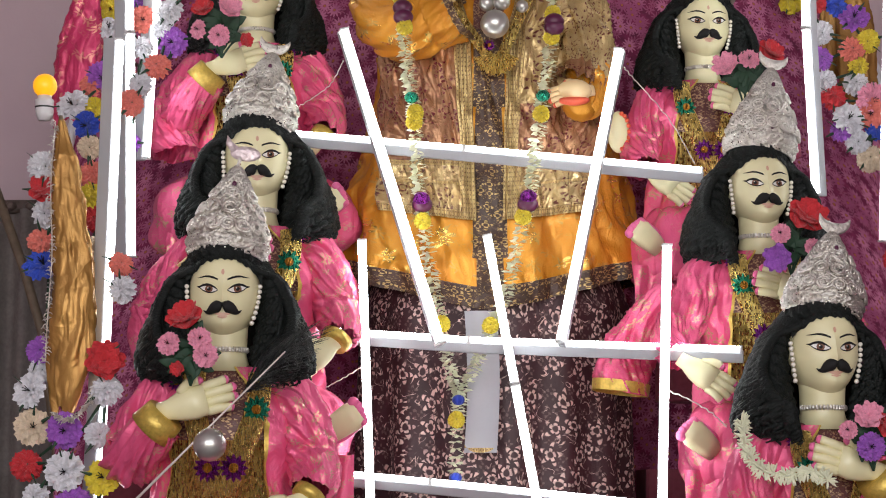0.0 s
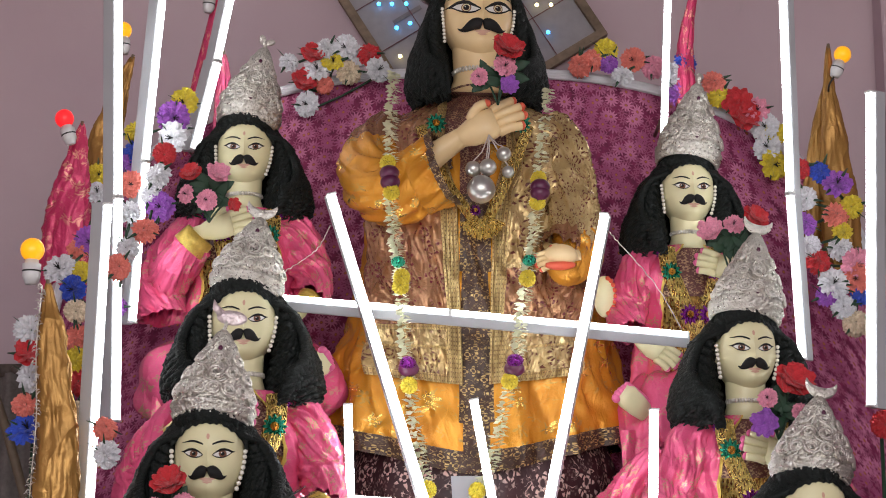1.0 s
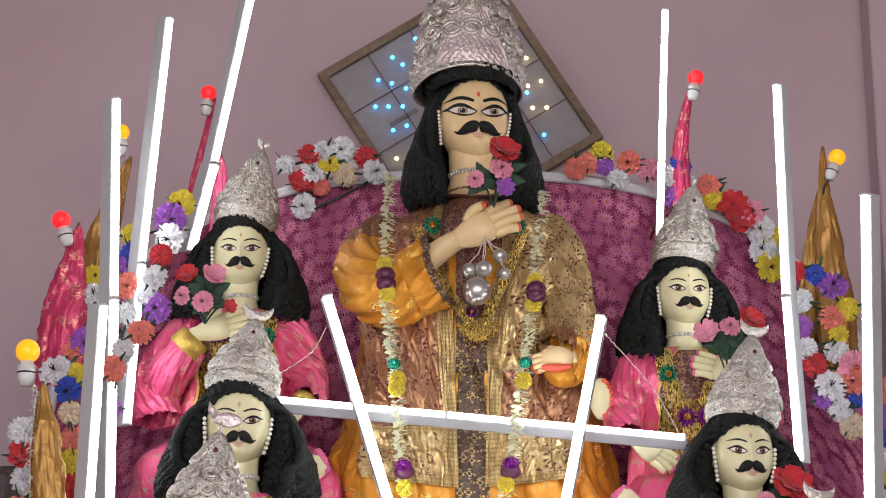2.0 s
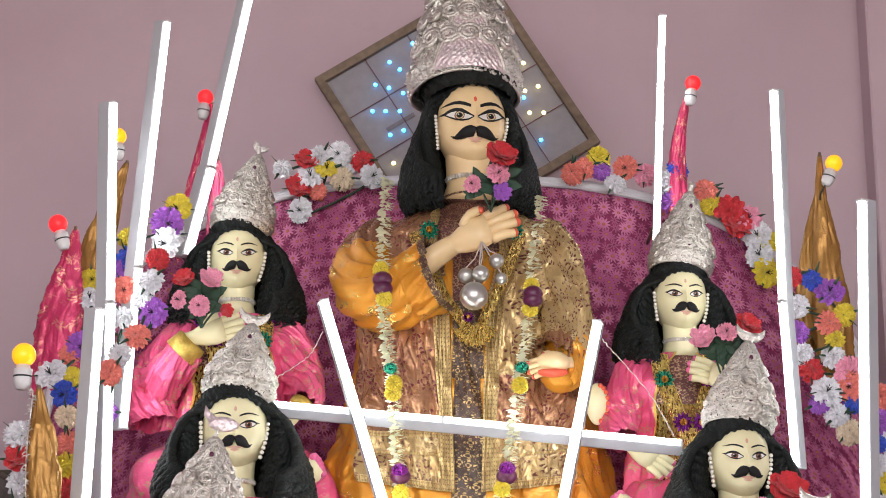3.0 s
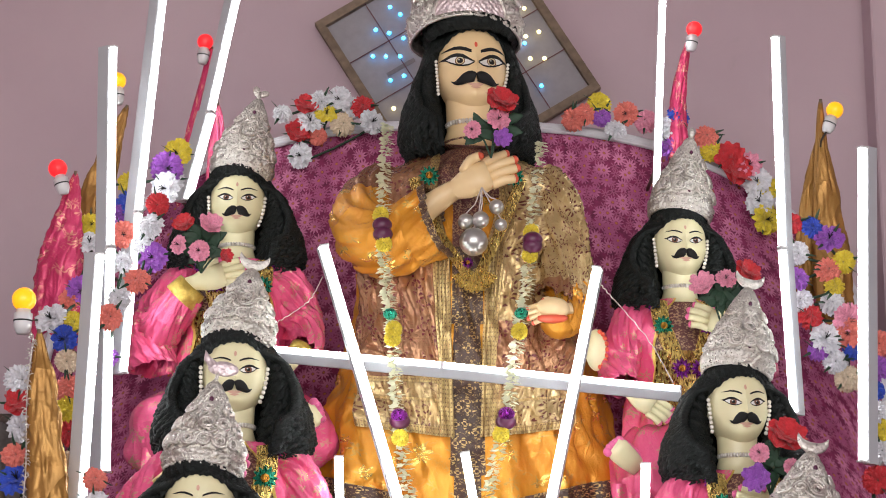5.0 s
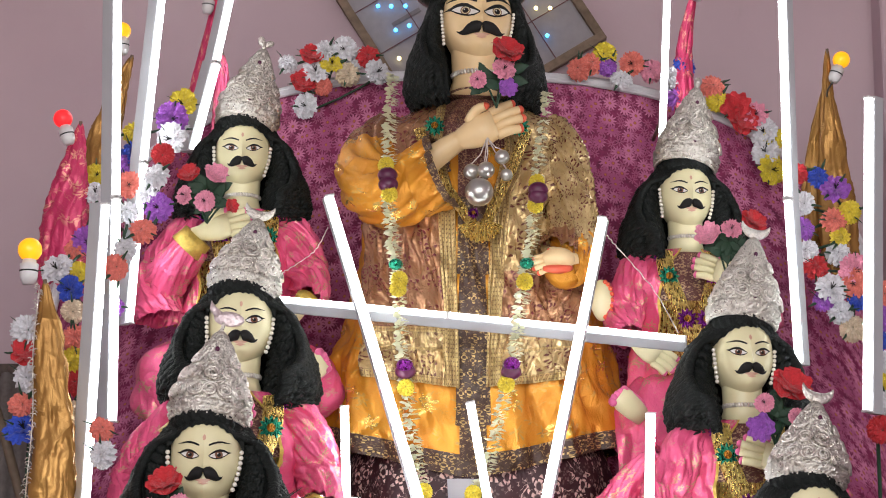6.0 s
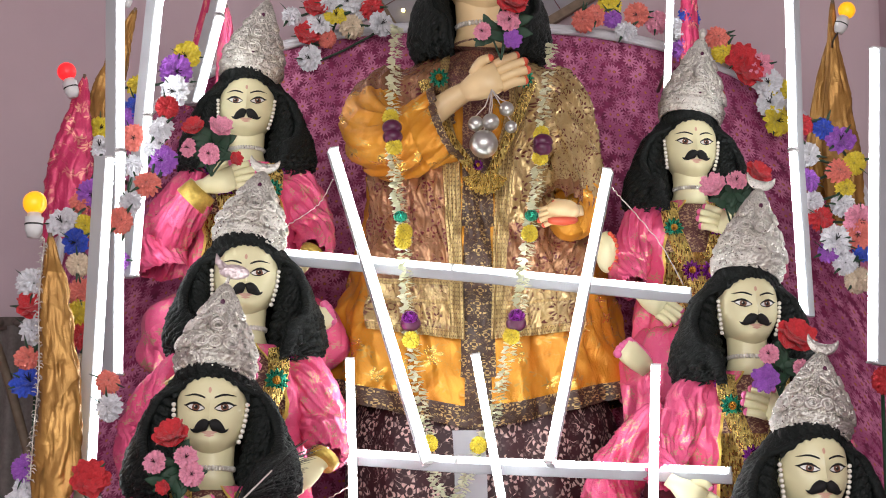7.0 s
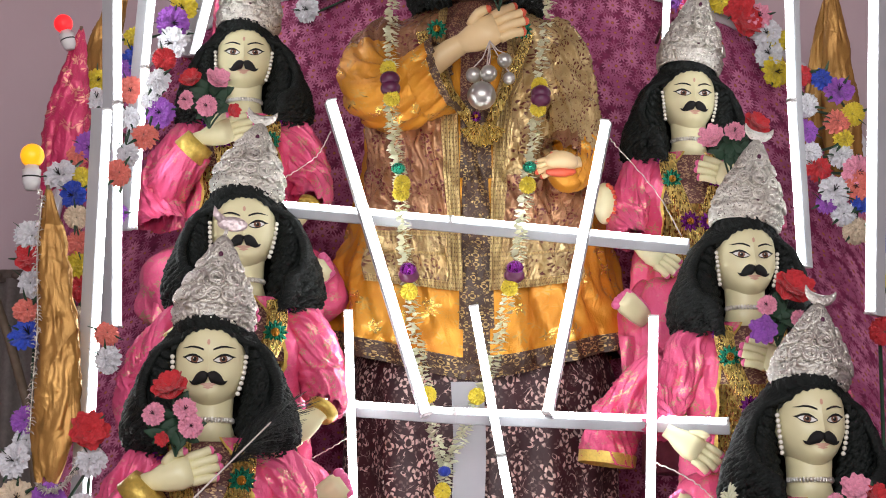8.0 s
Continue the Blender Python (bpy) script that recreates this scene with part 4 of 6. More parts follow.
    for s in (-1, 1):
        sh.tube(spline([(CX + s * 0.22, 7.52, Z_SH - 0.02), (CX + s * 0.15, 7.41, Z_SH - 0.22), (yoke[0], 7.395, yoke[2] - 0.02)], 12), [0.022] * 13, "tinsel", 10, flat=0.3, squash=(0, 1, 0))
        rosette(sh, (CX + s * 0.155 + (0.03 if s > 0 else 0), 7.44, Z_SH - 0.03), 0.036, "green")
    def fan(a, b):
        t = math.pi * (1.12 + 0.76 * a)
        r = 0.02 + 0.085 * b * (1 + 0.05 * math.sin(a * 60))
        return (yoke[0] + math.cos(t) * r * 0.9, 7.385 - 0.02 * b - 0.006 * math.sin(a * 90), yoke[2] + 0.05 + math.sin(t) * r)
    sh.grid(fan, 60, 6, "tinsel", (0.3, 0.2))
    rosette(sh, (0.115, 7.34, 3.229), 0.02, "purplefoil")
    # raised arm in a wide sleeve with a dark border
    sleeve(sh, [(-0.20, 7.76, 3.66), (-0.285, 7.68, 3.56), (-0.305, 7.54, 3.42), (-0.235, 7.42, 3.325), (-0.12, 7.40, 3.36), (0.005, 7.36, 3.405)],
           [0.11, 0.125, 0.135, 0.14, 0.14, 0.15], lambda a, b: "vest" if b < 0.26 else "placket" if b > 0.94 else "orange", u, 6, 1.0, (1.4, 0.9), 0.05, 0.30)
    sh.tube([(-0.10, 7.38, 3.42), (0.02, 7.345, 3.50), (0.06, 7.329, 3.521)], [0.056, 0.045, 0.040], "skin_main", 20, caps=False)
    hand_shape(sh, (0.057, 7.33, 3.52), (0.262, 7.28, 3.605), (0, 0, 1), 0.163, "skin_main", "redpaint", 0.3)
    # lowered arm, in the right panel's brightened brocade
    sleeve(sh, [(0.42, 7.76, 3.66), (0.475, 7.68, 3.541), (0.505, 7.6, 3.353), (0.50, 7.5, 3.171), (0.455, 7.42, 3.073)],
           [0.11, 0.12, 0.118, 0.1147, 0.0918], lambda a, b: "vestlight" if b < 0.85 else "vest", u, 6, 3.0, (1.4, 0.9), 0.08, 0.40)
    sleeve(sh, [(0.525, 7.56, 3.20), (0.515, 7.5, 3.09), (0.46, 7.42, 3.005)], [0.11, 0.11, 0.075], "orange", u, 5, 4.0, (0.8, 0.5), 0.08, 0.3)
    sh.ball((0.475, 7.44, 3.03), (0.08, 0.06, 0.085), "orange", 16, 10)
    sh.ball((0.445, 7.335, 3.045), (0.068, 0.045, 0.046), "skin_main", 18, 12)
    hand_shape(sh, (0.50, 7.36, 3.05), (0.34, 7.31, 3.015), (0, 0.2, 1), 0.095, "skin_main", "redpaint", 0.45, 1)
    sh.tube(spline([(0.50, 7.33, 3.008), (0.445, 7.305, 2.998), (0.385, 7.30, 3.0)], 6), [0.008, 0.014, 0.017, 0.018, 0.017, 0.014, 0.008], "redpaint", 10)
    return solid("great_statue", sh, "tall standing statue in orange satin coat and brocade vest", "statue")


great_statue()
FIGURES = [
    # eye line, half face width, side of the raised hand, seed, turn
    ((-0.79, 6.3, 2.166), 0.1185, -1, 11, 3.0), ((-0.752, 6.9, 2.724), 0.119, -1, 12, 6.0), ((-0.825, 7.5, 3.535), 0.1116, -1, 13, 4.0),
    ((1.207, 6.3, 1.972), 0.1185, 1, 14, 11.0), ((1.10, 6.9, 2.614), 0.113, 1, 15, 9.0), ((0.98, 7.5, 3.368), 0.1081, 1, 16, 7.0),
]
for eye, u, s, seed, lean in FIGURES:
    crowd_statue(eye, u, s, seed, {11: "seated statue in pink satin holding a bouquet and white whisk", 14: "seated statue in pink satin with a white petal garland",
                                   15: "seated statue in pink satin with a gold hemmed hanging sleeve"}.get(seed, "seated moustached statue in pink satin with long black hair"), lean, seed == 15)


# ---- crowns ----
def crown(tip, base, half, seed, tall, label, m):
    """Embossed foil crown: plate, bead rims, jewels, finial."""
    rng = random.Random(seed)
    ob = thing("crown", label, "crown", "foil crowns", m)
    h = tall
    if base == "bell":
        prof = [(0.0, 1.0), (0.1, 1.02), (0.25, 0.95), (0.42, 0.86), (0.6, 0.74), (0.75, 0.60), (0.9, 0.38), (1.0, 0.1)]
    else:
        prof = [(0.0, 0.94), (0.06, 1.0), (0.14, 1.0), (0.24, 0.99), (0.37, 0.90), (0.42, 0.81), (0.54, 0.70), (0.58, 0.60), (0.72, 0.45), (0.77, 0.36), (0.91, 0.20), (1.0, 0.04)]
    def radius(b):
        return half * lerp(prof, b)
    lift = 0.09 * h if base != "bell" else 0.085 * h
    def point(t, b, out=0.0):
        r = radius(b) + out
        arch = lift * (1 - b) * (0.5 + 0.5 * math.cos(t) if base != "bell" else max(0, math.cos(t)) ** 1.3)
        return Vector((r * math.sin(t), -r * 0.9 * math.cos(t), h * b + arch))
    sh = Shape()
    def plate(a, b):
        t = (a - 0.5) * 2 * math.pi
        x, z = a * 26, b * 11
        cx, cz = x - round(x), (z + 0.5 * (round(x) % 2)) % 1.0 - 0.5
        q, ang = math.hypot(cx, cz), math.atan2(cz, cx)
        relief = 0.5 + 0.5 * math.cos(q * 17 + ang)
        relief += 0.6 * math.cos(b * 46) * (1 if 0.08 < b < 0.2 else 0.15) + 0.5 * noise.noise((x * 1.3, z * 1.3, seed))
        return point(t, b, half * 0.075 * relief * min(1.0, 6 * (1 - b)) * (1.0 if b > 0.035 else 0.1))
    sh.grid(plate, 190, 84, "silver", (half * 6, h))
    sh.tube([point((k / 60 - 0.5) * 2 * math.pi, 0.004, half * 0.02) for k in range(61)], half * 0.03, "silver", 6, caps=False)
    face = part("plate", sh, ob)
    beads = Shape()
    for b, r in ((0.015, 0.035), (0.15, 0.032)):
        n = 44
        for k in range(n):
            t = (k / n - 0.5) * 2 * math.pi
            if abs(t) < 2.0:
                beads.ball(point(t, b, half * 0.03), half * r * 0.95, "silver", 6, 5)
    tagged(part("beading", beads, ob), kind="stuff")
    for b, n in ((0.27, 7), (0.46, 5), (0.64, 3)) if base != "bell" else ((0.30, 7), (0.5, 7), (0.68, 5)):
        for k in range(n):
            t = (k - (n - 1) / 2) * (2.6 / n)
            pts = []
            for i in range(22):
                q = i / 21
                a = q * 4.2 * math.pi * (1 if k % 2 else -1)
                rr = half * 0.21 * (1 - 0.75 * q) * (1.0 if b < 0.5 else 0.75)
                pts.append(point(t + rr * math.cos(a) / max(0.3 * half, radius(b)), b + rr * math.sin(a) / h, half * 0.105))
            sc = Shape()
            sc.tube(pts, half * 0.046, "silver", 6, caps=False)
            part("scroll", sc, face)
    # leaf shaped middle piece
    for q in (0.0, 0.45):
        pts = [point(math.sin(i / 24 * 2 * math.pi) * 0.42 * (1 - q), 0.50 + 0.16 * (1 - q) * -math.cos(i / 24 * 2 * math.pi), half * 0.095) for i in range(25)]
        sc = Shape()
        sc.tube(pts, half * 0.035, "silver", 6, caps=False)
        part("leaf_border", sc, face)
    # bead rows on the upper steps
    for b, n in ((0.40, 30), (0.57, 24), (0.75, 16)) if base != "bell" else ((0.66, 40), (0.86, 34)):
        bd = Shape()
        for k in range(n):
            bd.ball(point((k / n - 0.5) * 4.2, b, half * 0.04), half * 0.045, "silver", 6, 5)
        tagged(part("beading", bd, ob), kind="stuff")
    if base == "bell":
        pq = Shape()
        pq.grid(lambda a, b: point((a - 0.5) * 1.3 * (1 - 0.93 * b), 0.02 + 0.74 * b, half * (0.10 + 0.010 * math.sin(a * 66 + 3 * math.sin(b * 20)) * math.sin(b * 74))), 90, 90, "silverplaque", (0.3, 0.4))
        pl = part("plaque", pq, ob, "pinkish silver triangular plaque")
        for s in (-1, 1):
            eg = Shape()
            eg.tube([point(s * 0.65 * (1 - 0.93 * k / 20), 0.02 + 0.74 * k / 20, half * 0.11) for k in range(21)], half * 0.03, "silver", 6)
            part("edge", eg, pl)
    for b in (0.22, 0.50, 0.74) if base != "bell" else ():
        j = Shape()
        j.ball((0, 0, 0), (half * 0.06, half * 0.04, half * 0.075), "plum", 10, 6)
        part("jewel", j, face, "dark red glass jewel", m=Matrix.Translation(point(0, b, half * 0.07)))
    f = Shape()
    p = point(0, 1.0)
    if tip == "crescent":
        pts = [p + Vector((half * 0.42 * math.sin(a), 0, half * (0.38 - 0.36 * math.cos(a)))) for a in [(-1.5 + 3.0 * k / 16) for k in range(17)]]
        f.tube(pts, [half * 0.16 * math.sin(math.pi * (k + 0.4) / 16.8) for k in range(17)], "silver", 8, flat=0.35, squash=(0, 1, 0))
    elif tip == "fish":
        f.ball(p + Vector((half * 0.16, 0, half * 0.28)), (half * 0.40, half * 0.06, half * 0.20), "silverplaque", 16, 10)
        f.tube([p + Vector((-half * 0.1, 0, half * 0.34)), p + Vector((-half * 0.3, 0, half * 0.52)), p + Vector((-half * 0.36, 0, half * 0.72))], [half * 0.12, half * 0.09, half * 0.01], "silverplaque", 8, flat=0.4, squash=(0, 1, 0))
        f.tube([p + Vector((0, 0, -half * 0.1)), p + Vector((half * 0.05, 0, half * 0.2))], half * 0.05, "silver", 8)
    elif tip == "bird":
        f.tube(spline([p + Vector((-half * 0.18, 0, half * 0.34)), p + Vector((-half * 0.05, 0, half * 0.06)), p + Vector((half * 0.3, 0, half * 0.2))], 8), [half * r for r in (0.03, 0.1, 0.13, 0.12, 0.1, 0.1, 0.12, 0.1, 0.03)], "silver", 8, flat=0.5, squash=(0, 1, 0))
        f.tube([p + Vector((0, 0, -half * 0.15)), p + Vector((0, 0, half * 0.12))], half * 0.07, "silver", 8)
    else:
        f.ball(p + Vector((0, 0, half * 0.1)), (half * 0.12, half * 0.12, half * 0.2), "silver", 10, 8)
    part("finial", f, ob)
    return ob


def crown_on(fig, tip, tall, half, back, seed):
    (eye, u, s, _, lean) = fig
    m = pose(eye[0], eye[1] + 1.05 * u, eye[2] + 0.80 * u, -4, back, lean)
    crown(tip, "cone", half * u, seed, tall * u, "pointed embossed silver foil crown on a statue's hair", m)


crown_on(FIGURES[0], "fish", 2.95, 1.11, 6, 1)
crown_on(FIGURES[1], "crescent", 2.75, 1.09, 10, 2)
crown_on(FIGURES[2], "bird", 3.5, 1.11, 11, 3)
crown_on(FIGURES[3], "crescent", 2.7, 1.09, 11, 4)
crown_on(FIGURES[4], "crescent", 3.4, 1.14, 11, 5)
crown_on(FIGURES[5], "none", 3.7, 1.16, 10, 6)
ge = (0.107, 7.52, 4.131)
crown("none", "bell", 0.226, 7, 0.62, "tall bell shaped embossed silver foil crown on the great statue", pose(ge[0], ge[1] + 0.16, ge[2] + 0.118, -3, 0, 5))


# ---- tube lights ----
def tube_light(a, b, face, r=0.019, body=0.05, label="lit white LED tube batten", hook=False):
    """A batten from a to b (the tube's own line); face: where the tube sits on its housing."""
    a, b, face = Vector(a), Vector(b), Vector(face).normalized()
    d = (b - a).normalized()
    face = (face - d * face.dot(d)).normalized()
    side = d.cross(face)
    ln = (b - a).length
    m = Matrix((side, -face, d)).transposed().to_4x4()
    m.translation = (a + b) / 2
    ob = thing("tube_light", label, "tube light", "tube lights", m)
    hs = Shape()
    hs.box((0, r * 0.7 + body * 0.5, 0), (min(body * 0.8, r * 2.0), body, ln + 0.012), "housing", bevel=0.006)
    hs = part("housing", hs, ob, smooth=False)
    ds = Shape()
    ds.tube([(0, 0, -ln / 2 + 0.004), (0, 0, ln / 2 - 0.004)], r, "tube", 12)
    part("diffuser", ds, ob, "glowing white tube")
    for s in (-1, 1):
        es = Shape()
        es.box((0, r * 0.2, s * (ln / 2 - 0.001)), (r * 2.1, r * 2.4, 0.007), "socket", bevel=0.002)
        part("end_cap", es, hs, smooth=False)
    if hook:
        ks = Shape()
        back = m.inverted() @ Vector((b.x, 8.3, b.z + 0.1))
        near = m.inverted() @ Vector((b.x, b.y + 0.03, b.z + 0.1))
        ks.tube([near, back], 0.008, "wood", 6)
        part("bracket", ks, ob, "thin wooden bracket")
    return ob


FRONT, UP, RIGHT, LEFT = (0.1, -1, 0), (0, -0.55, 1), (0.9, -0.5, 0), (-0.9, -0.5, 0)
tube_light((-0.434, 7.02, 3.214), (-0.07, 6.9, 2.03), (0.35, -1, 0.1), 0.0175, 0.035, "lit white LED tube leaning in a V")
tube_light((0.595, 7.02, 3.136), (0.358, 6.85, 2.029), (-0.35, -1, 0.1), 0.017, 0.035, "lit white LED tube leaning in a V")
tube_light((0.098, 6.88, 2.42), (0.195, 6.88, 1.886), FRONT, 0.0155, 0.03)
tube_light((0.197, 6.88, 1.878), (0.279, 6.88, 1.431), FRONT, 0.016, 0.03)
tube_light((-0.36, 6.98, 2.416), (-0.323, 6.98, 1.43), FRONT, 0.016, 0.03)
tube_light((0.728, 6.7, 2.361), (0.697, 6.7, 1.433), FRONT, 0.016, 0.03)
tube_light((-0.817, 7.12, 2.858), (0.013, 7.12, 2.783), UP, 0.0105, 0.045, "lit white LED tube lying across the statues")
tube_light((0.017, 7.12, 2.783), (0.909, 7.12, 2.697), UP, 0.0105, 0.045, "lit white LED tube lying across the statues")
tube_light((-0.81, 7.14, 2.12), (0.03, 7.02, 2.053), UP, 0.0105, 0.045, "lit white LED tube lying across the statues")
tube_light((0.035, 7.02, 2.053), (0.987, 6.74, 1.996), UP, 0.0105, 0.045, "lit white LED tube lying across the statues")
tube_light((-0.624, 7.1, 1.586), (-0.113, 7.1, 1.538), UP, 0.0105, 0.045, "lit white LED tube lying across the statues")
tube_light((-0.109, 7.1, 1.538), (0.632, 7.1, 1.464), UP, 0.0105, 0.045, "lit white LED tube lying across the statues")
tube_light((-1.184, 6.55, 3.067), (-1.212, 6.55, 1.826), RIGHT, 0.0125, 0.06, "lit white LED batten upright among flowers")
tube_light((-1.212, 6.55, 1.819), (-1.23, 6.55, 1.331), RIGHT, 0.0125, 0.06, "lit white LED batten upright among flowers")
tube_light((-1.273, 7.1, 4.029), (-1.246, 7.1, 3.229), RIGHT, 0.0135, 0.06, "lit white LED batten upright among flowers")
tube_light((-1.245, 7.1, 3.22), (-1.224, 7.1, 2.369), RIGHT, 0.015, 0.06, "lit white LED batten upright among flowers")
tube_light((-1.107, 7.3, 4.447), (-1.179, 7.3, 3.42), RIGHT, 0.013, 0.055, "lit white LED batten leaning among flowers")
tube_light((-1.178, 7.3, 3.411), (-1.209, 7.3, 2.776), RIGHT, 0.0135, 0.055, "lit white LED batten leaning among flowers")
tube_light((-0.825, 7.95, 4.943), (-0.988, 7.95, 4.038), RIGHT, 0.015, 0.05, "lit white LED batten leaning behind a statue", True)
tube_light((-0.987, 7.95, 4.028), (-1.075, 7.95, 3.637), RIGHT, 0.017, 0.06, "lit white LED batten leaning behind a statue", True)
tube_light((0.988, 7.95, 4.748), (0.933, 7.95, 3.695), FRONT, 0.015, 0.03, "lit white LED tube upright behind a statue", True)
tube_light((1.345, 7.3, 4.16), (1.342, 7.3, 3.288), LEFT, 0.014, 0.04, "lit white LED batten upright beside the arch")
tube_light((1.342, 7.3, 3.279), (1.364, 7.3, 2.632), LEFT, 0.014, 0.04, "lit white LED batten upright beside the arch")
tube_light((1.607, 7.0, 3.607), (1.553, 7.0, 2.41), LEFT, 0.0155, 0.055, "lit white LED batten upright beside the arch")


# ---- wires ----
def wire(name, pts, r, label, mat="wire"):
    sh = Shape()
    line = spline(pts, 60)
    sh.tube([q + Vector((0.0015 * math.sin(i * 1.1), 0.002 * math.cos(i * 1.3), 0.0015 * math.cos(i * 0.9))) for i, q in enumerate(line)], r * 0.5, mat, 6)
    return solid(name, sh, label, "wire")


wire("tube_wire", [(-0.437, 7.05, 3.102), (-0.488, 7.2, 3.052), (-0.555, 7.3, 3.022), (-0.63, 7.35, 2.987)], 0.004, "thin pale twisted flex from a tube")
wire("tube_wire", [(0.612, 7.03, 3.071), (0.654, 7.1, 3.043), (0.711, 7.15, 2.995), (0.816, 7.25, 2.895), (0.892, 7.2, 2.733)], 0.004, "thin pale twisted flex from a tube")
wire("tube_wire", [(-0.327, 6.98, 1.97), (-0.4, 7.0, 1.926), (-0.469, 7.05, 1.892), (-0.506, 7.05, 1.871)], 0.004, "white flex hanging by a painted clay hand")
wire("tube_wire", [(0.713, 6.72, 1.853), (0.785, 6.68, 1.821), (0.864, 6.65, 1.771), (0.916, 6.65, 1.723)], 0.005, "white flex hanging by a painted clay hand")

# ---- arched cloth backdrop ----
def arch_z(x):
    q = min(1.0, abs(x - 0.11) / 1.86)
    base, top = 2.573, 4.085
    return base + (top - base) * (1 - q ** 2.5) ** 0.4


bs = Shape()
def back(a, b):
    x = 0.11 + 1.855 * (2 * a - 1)
    z = 0.9 + (arch_z(x) - 0.9) * b
    return (x, 8.3 - 0.012 * math.sin(x * 30 + z * 2) * (1 - b * 0.6), z)
bs.grid(back, 240, 30, "backdrop", (3.7, 3.0))
bs.grid(lambda a, b: (0.11 + 1.855 * math.cos(a * math.pi), 8.34, 0.9 + (arch_z(0.11 + 1.855 * math.cos(a * math.pi)) - 0.9) * b), 60, 10, "wood")
arch = thing("backdrop_arch", "arched board covered with purple daisy print cloth", "backdrop")
part("printed_cloth", bs, arch)
es = Shape()
es.tube([(x, 8.29, arch_z(x) + 0.005) for x in [0.11 + 1.855 * -math.cos(k / 90 * math.pi) for k in range(91)]], 0.024, "white", 8, flat=0.6, squash=(0, 1, 0))
part("edging", es, arch, "pale rolled cloth edging")

# ---- tilted light panel behind the head ----
def light_panel():
    c = Vector((0.087, 9.14, 4.715))
    w = 1.0
    ob = thing("light_panel", "tilted square wooden frame with gauze and small LEDs", "light panel", m=Matrix.Translation(c) @ pose(0, 0, 0, 0, -32, 0))
    for k in range(4):
        fs = Shape()
        fs.box((0, 0, 0), (w + 0.04, 0.05, 0.042), "framewood", bevel=0.005)
        part("frame_bar", fs, ob, smooth=False, m=pose(0, 0, 0, 0, 90 * k, 0) @ Matrix.Translation((0, 0.002 * (k % 2), w / 2)))
    g = Shape()
    g.grid(lambda a, b: (w * (a - 0.5), 0.012 + 0.004 * math.sin(a * 9) * math.sin(b * 7), w * (b - 0.5)), 20, 20, "mesh", (w, w))
    part("gauze", g, ob)
    for k in range(3):
        for turn in (0, 90):
            s = Shape()
            s.box((0, -0.004, 0), (w, 0.005, 0.004), "cord", bevel=0.001)
            part("string", s, ob, "thin dark red string", smooth=False, m=pose(0, 0, 0, 0, turn, 0) @ Matrix.Translation((0, -0.003 * (turn > 0), (k - 1) * 0.25)))
    # writing too faint to read: plain bars
    for x, z, ln in ((-0.27, 0.10, 0.16), (-0.25, -0.17, 0.24), (0.27, 0.05, 0.13)):
        s = Shape()
        s.box((0, 0, 0), (ln, 0.003, 0.022), "faded", bevel=0.001)
        part("faint_lettering", s, ob, "brown bar of faded lettering", smooth=False, m=Matrix.Translation((x, 0.002, z)))
    inv = ob.matrix_world.inverted()
    for col, spots in (("ledblue", ((-0.253, 9.125, 4.971), (-0.201, 9.125, 4.932), (-0.323, 9.125, 4.849), (-0.255, 9.125, 4.832), (-0.183, 9.125, 4.805), (-0.336, 9.125, 4.708), (-0.27, 9.125, 4.708), (-0.199, 9.125, 4.709),
                                    (-0.179, 9.125, 4.607), (-0.246, 9.125, 4.583), (-0.137, 9.125, 5.072), (0.508, 9.125, 4.559), (0.425, 9.125, 4.783))),
                       ("ledyellow", ((-0.228, 9.125, 4.435), (0.424, 9.125, 4.968), (0.497, 9.125, 4.844), (0.453, 9.125, 4.702), (0.524, 9.125, 4.703), (0.431, 9.125, 4.819)))):
        for p in spots:
            s = Shape()
            s.ball((0, 0, 0), 0.0105, col, 8, 6)
            part("led", s, ob, "small lit LED", m=Matrix.Translation(inv @ Vector(p)))


light_panel()


# ---- bulbs and rolled cloth flags ----
def bulb(c, axis, r, col, label, tie=None):
    ob = thing("bulb", label, "bulb", "coloured bulbs", toward(c, Vector(c) + Vector(axis)))
    s = Shape()
    s.ball((0, 0, 0), r, "bulb" + col, 18, 12)
    part("globe", s, ob)
    s = Shape()
    s.tube([(0, 0, -r * 0.8), (0, 0, -r * 1.15), (0, 0, -r * 1.2), (0, 0, -r * 2.3), (0, 0, -r * 2.9)], [r * 0.55, r * 0.6, r * 0.78, r * 0.74, r * 0.5], "socket", 14)
    if tie:
        w = Shape()
        end = toward(c, Vector(c) + Vector(axis)).inverted() @ Vector(tie)
        w.tube(spline([(0, 0, -r * 2.7), (r * 0.3, r * 0.2, -r * 4.0), end], 8), 0.004, "rubber", 6)
        part("flex", w, ob, "short black flex")
    hold = part("holder", s, ob, "white bulb holder")
    s = Shape()
    s.tube([(0, 0, -r * 1.75), (0, 0, -r * 1.88)], r * 0.79, "rubber", 14)
    part("ring", s, hold, "black rubber ring")


bulb((-1.432, 6.5, 2.891), (0, 0, 1), 0.0418, "yellow", "lit round yellow bulb in a white holder")
bulb((-1.485, 7.2, 3.563), (-0.3, 0, 1), 0.0368, "red", "lit round red bulb in a white holder")
bulb((-1.321, 7.5, 4.024), (-0.05, 0, 1), 0.0349, "yellow", "lit round yellow bulb in a white holder")
bulb((-1.032, 8.0, 4.375), (0.1, 0, 1), 0.0351, "red", "lit round red bulb in a white holder")
bulb((1.128, 8.05, 4.466), (0.2, 0, 1), 0.0355, "red", "lit round red bulb in a white holder")
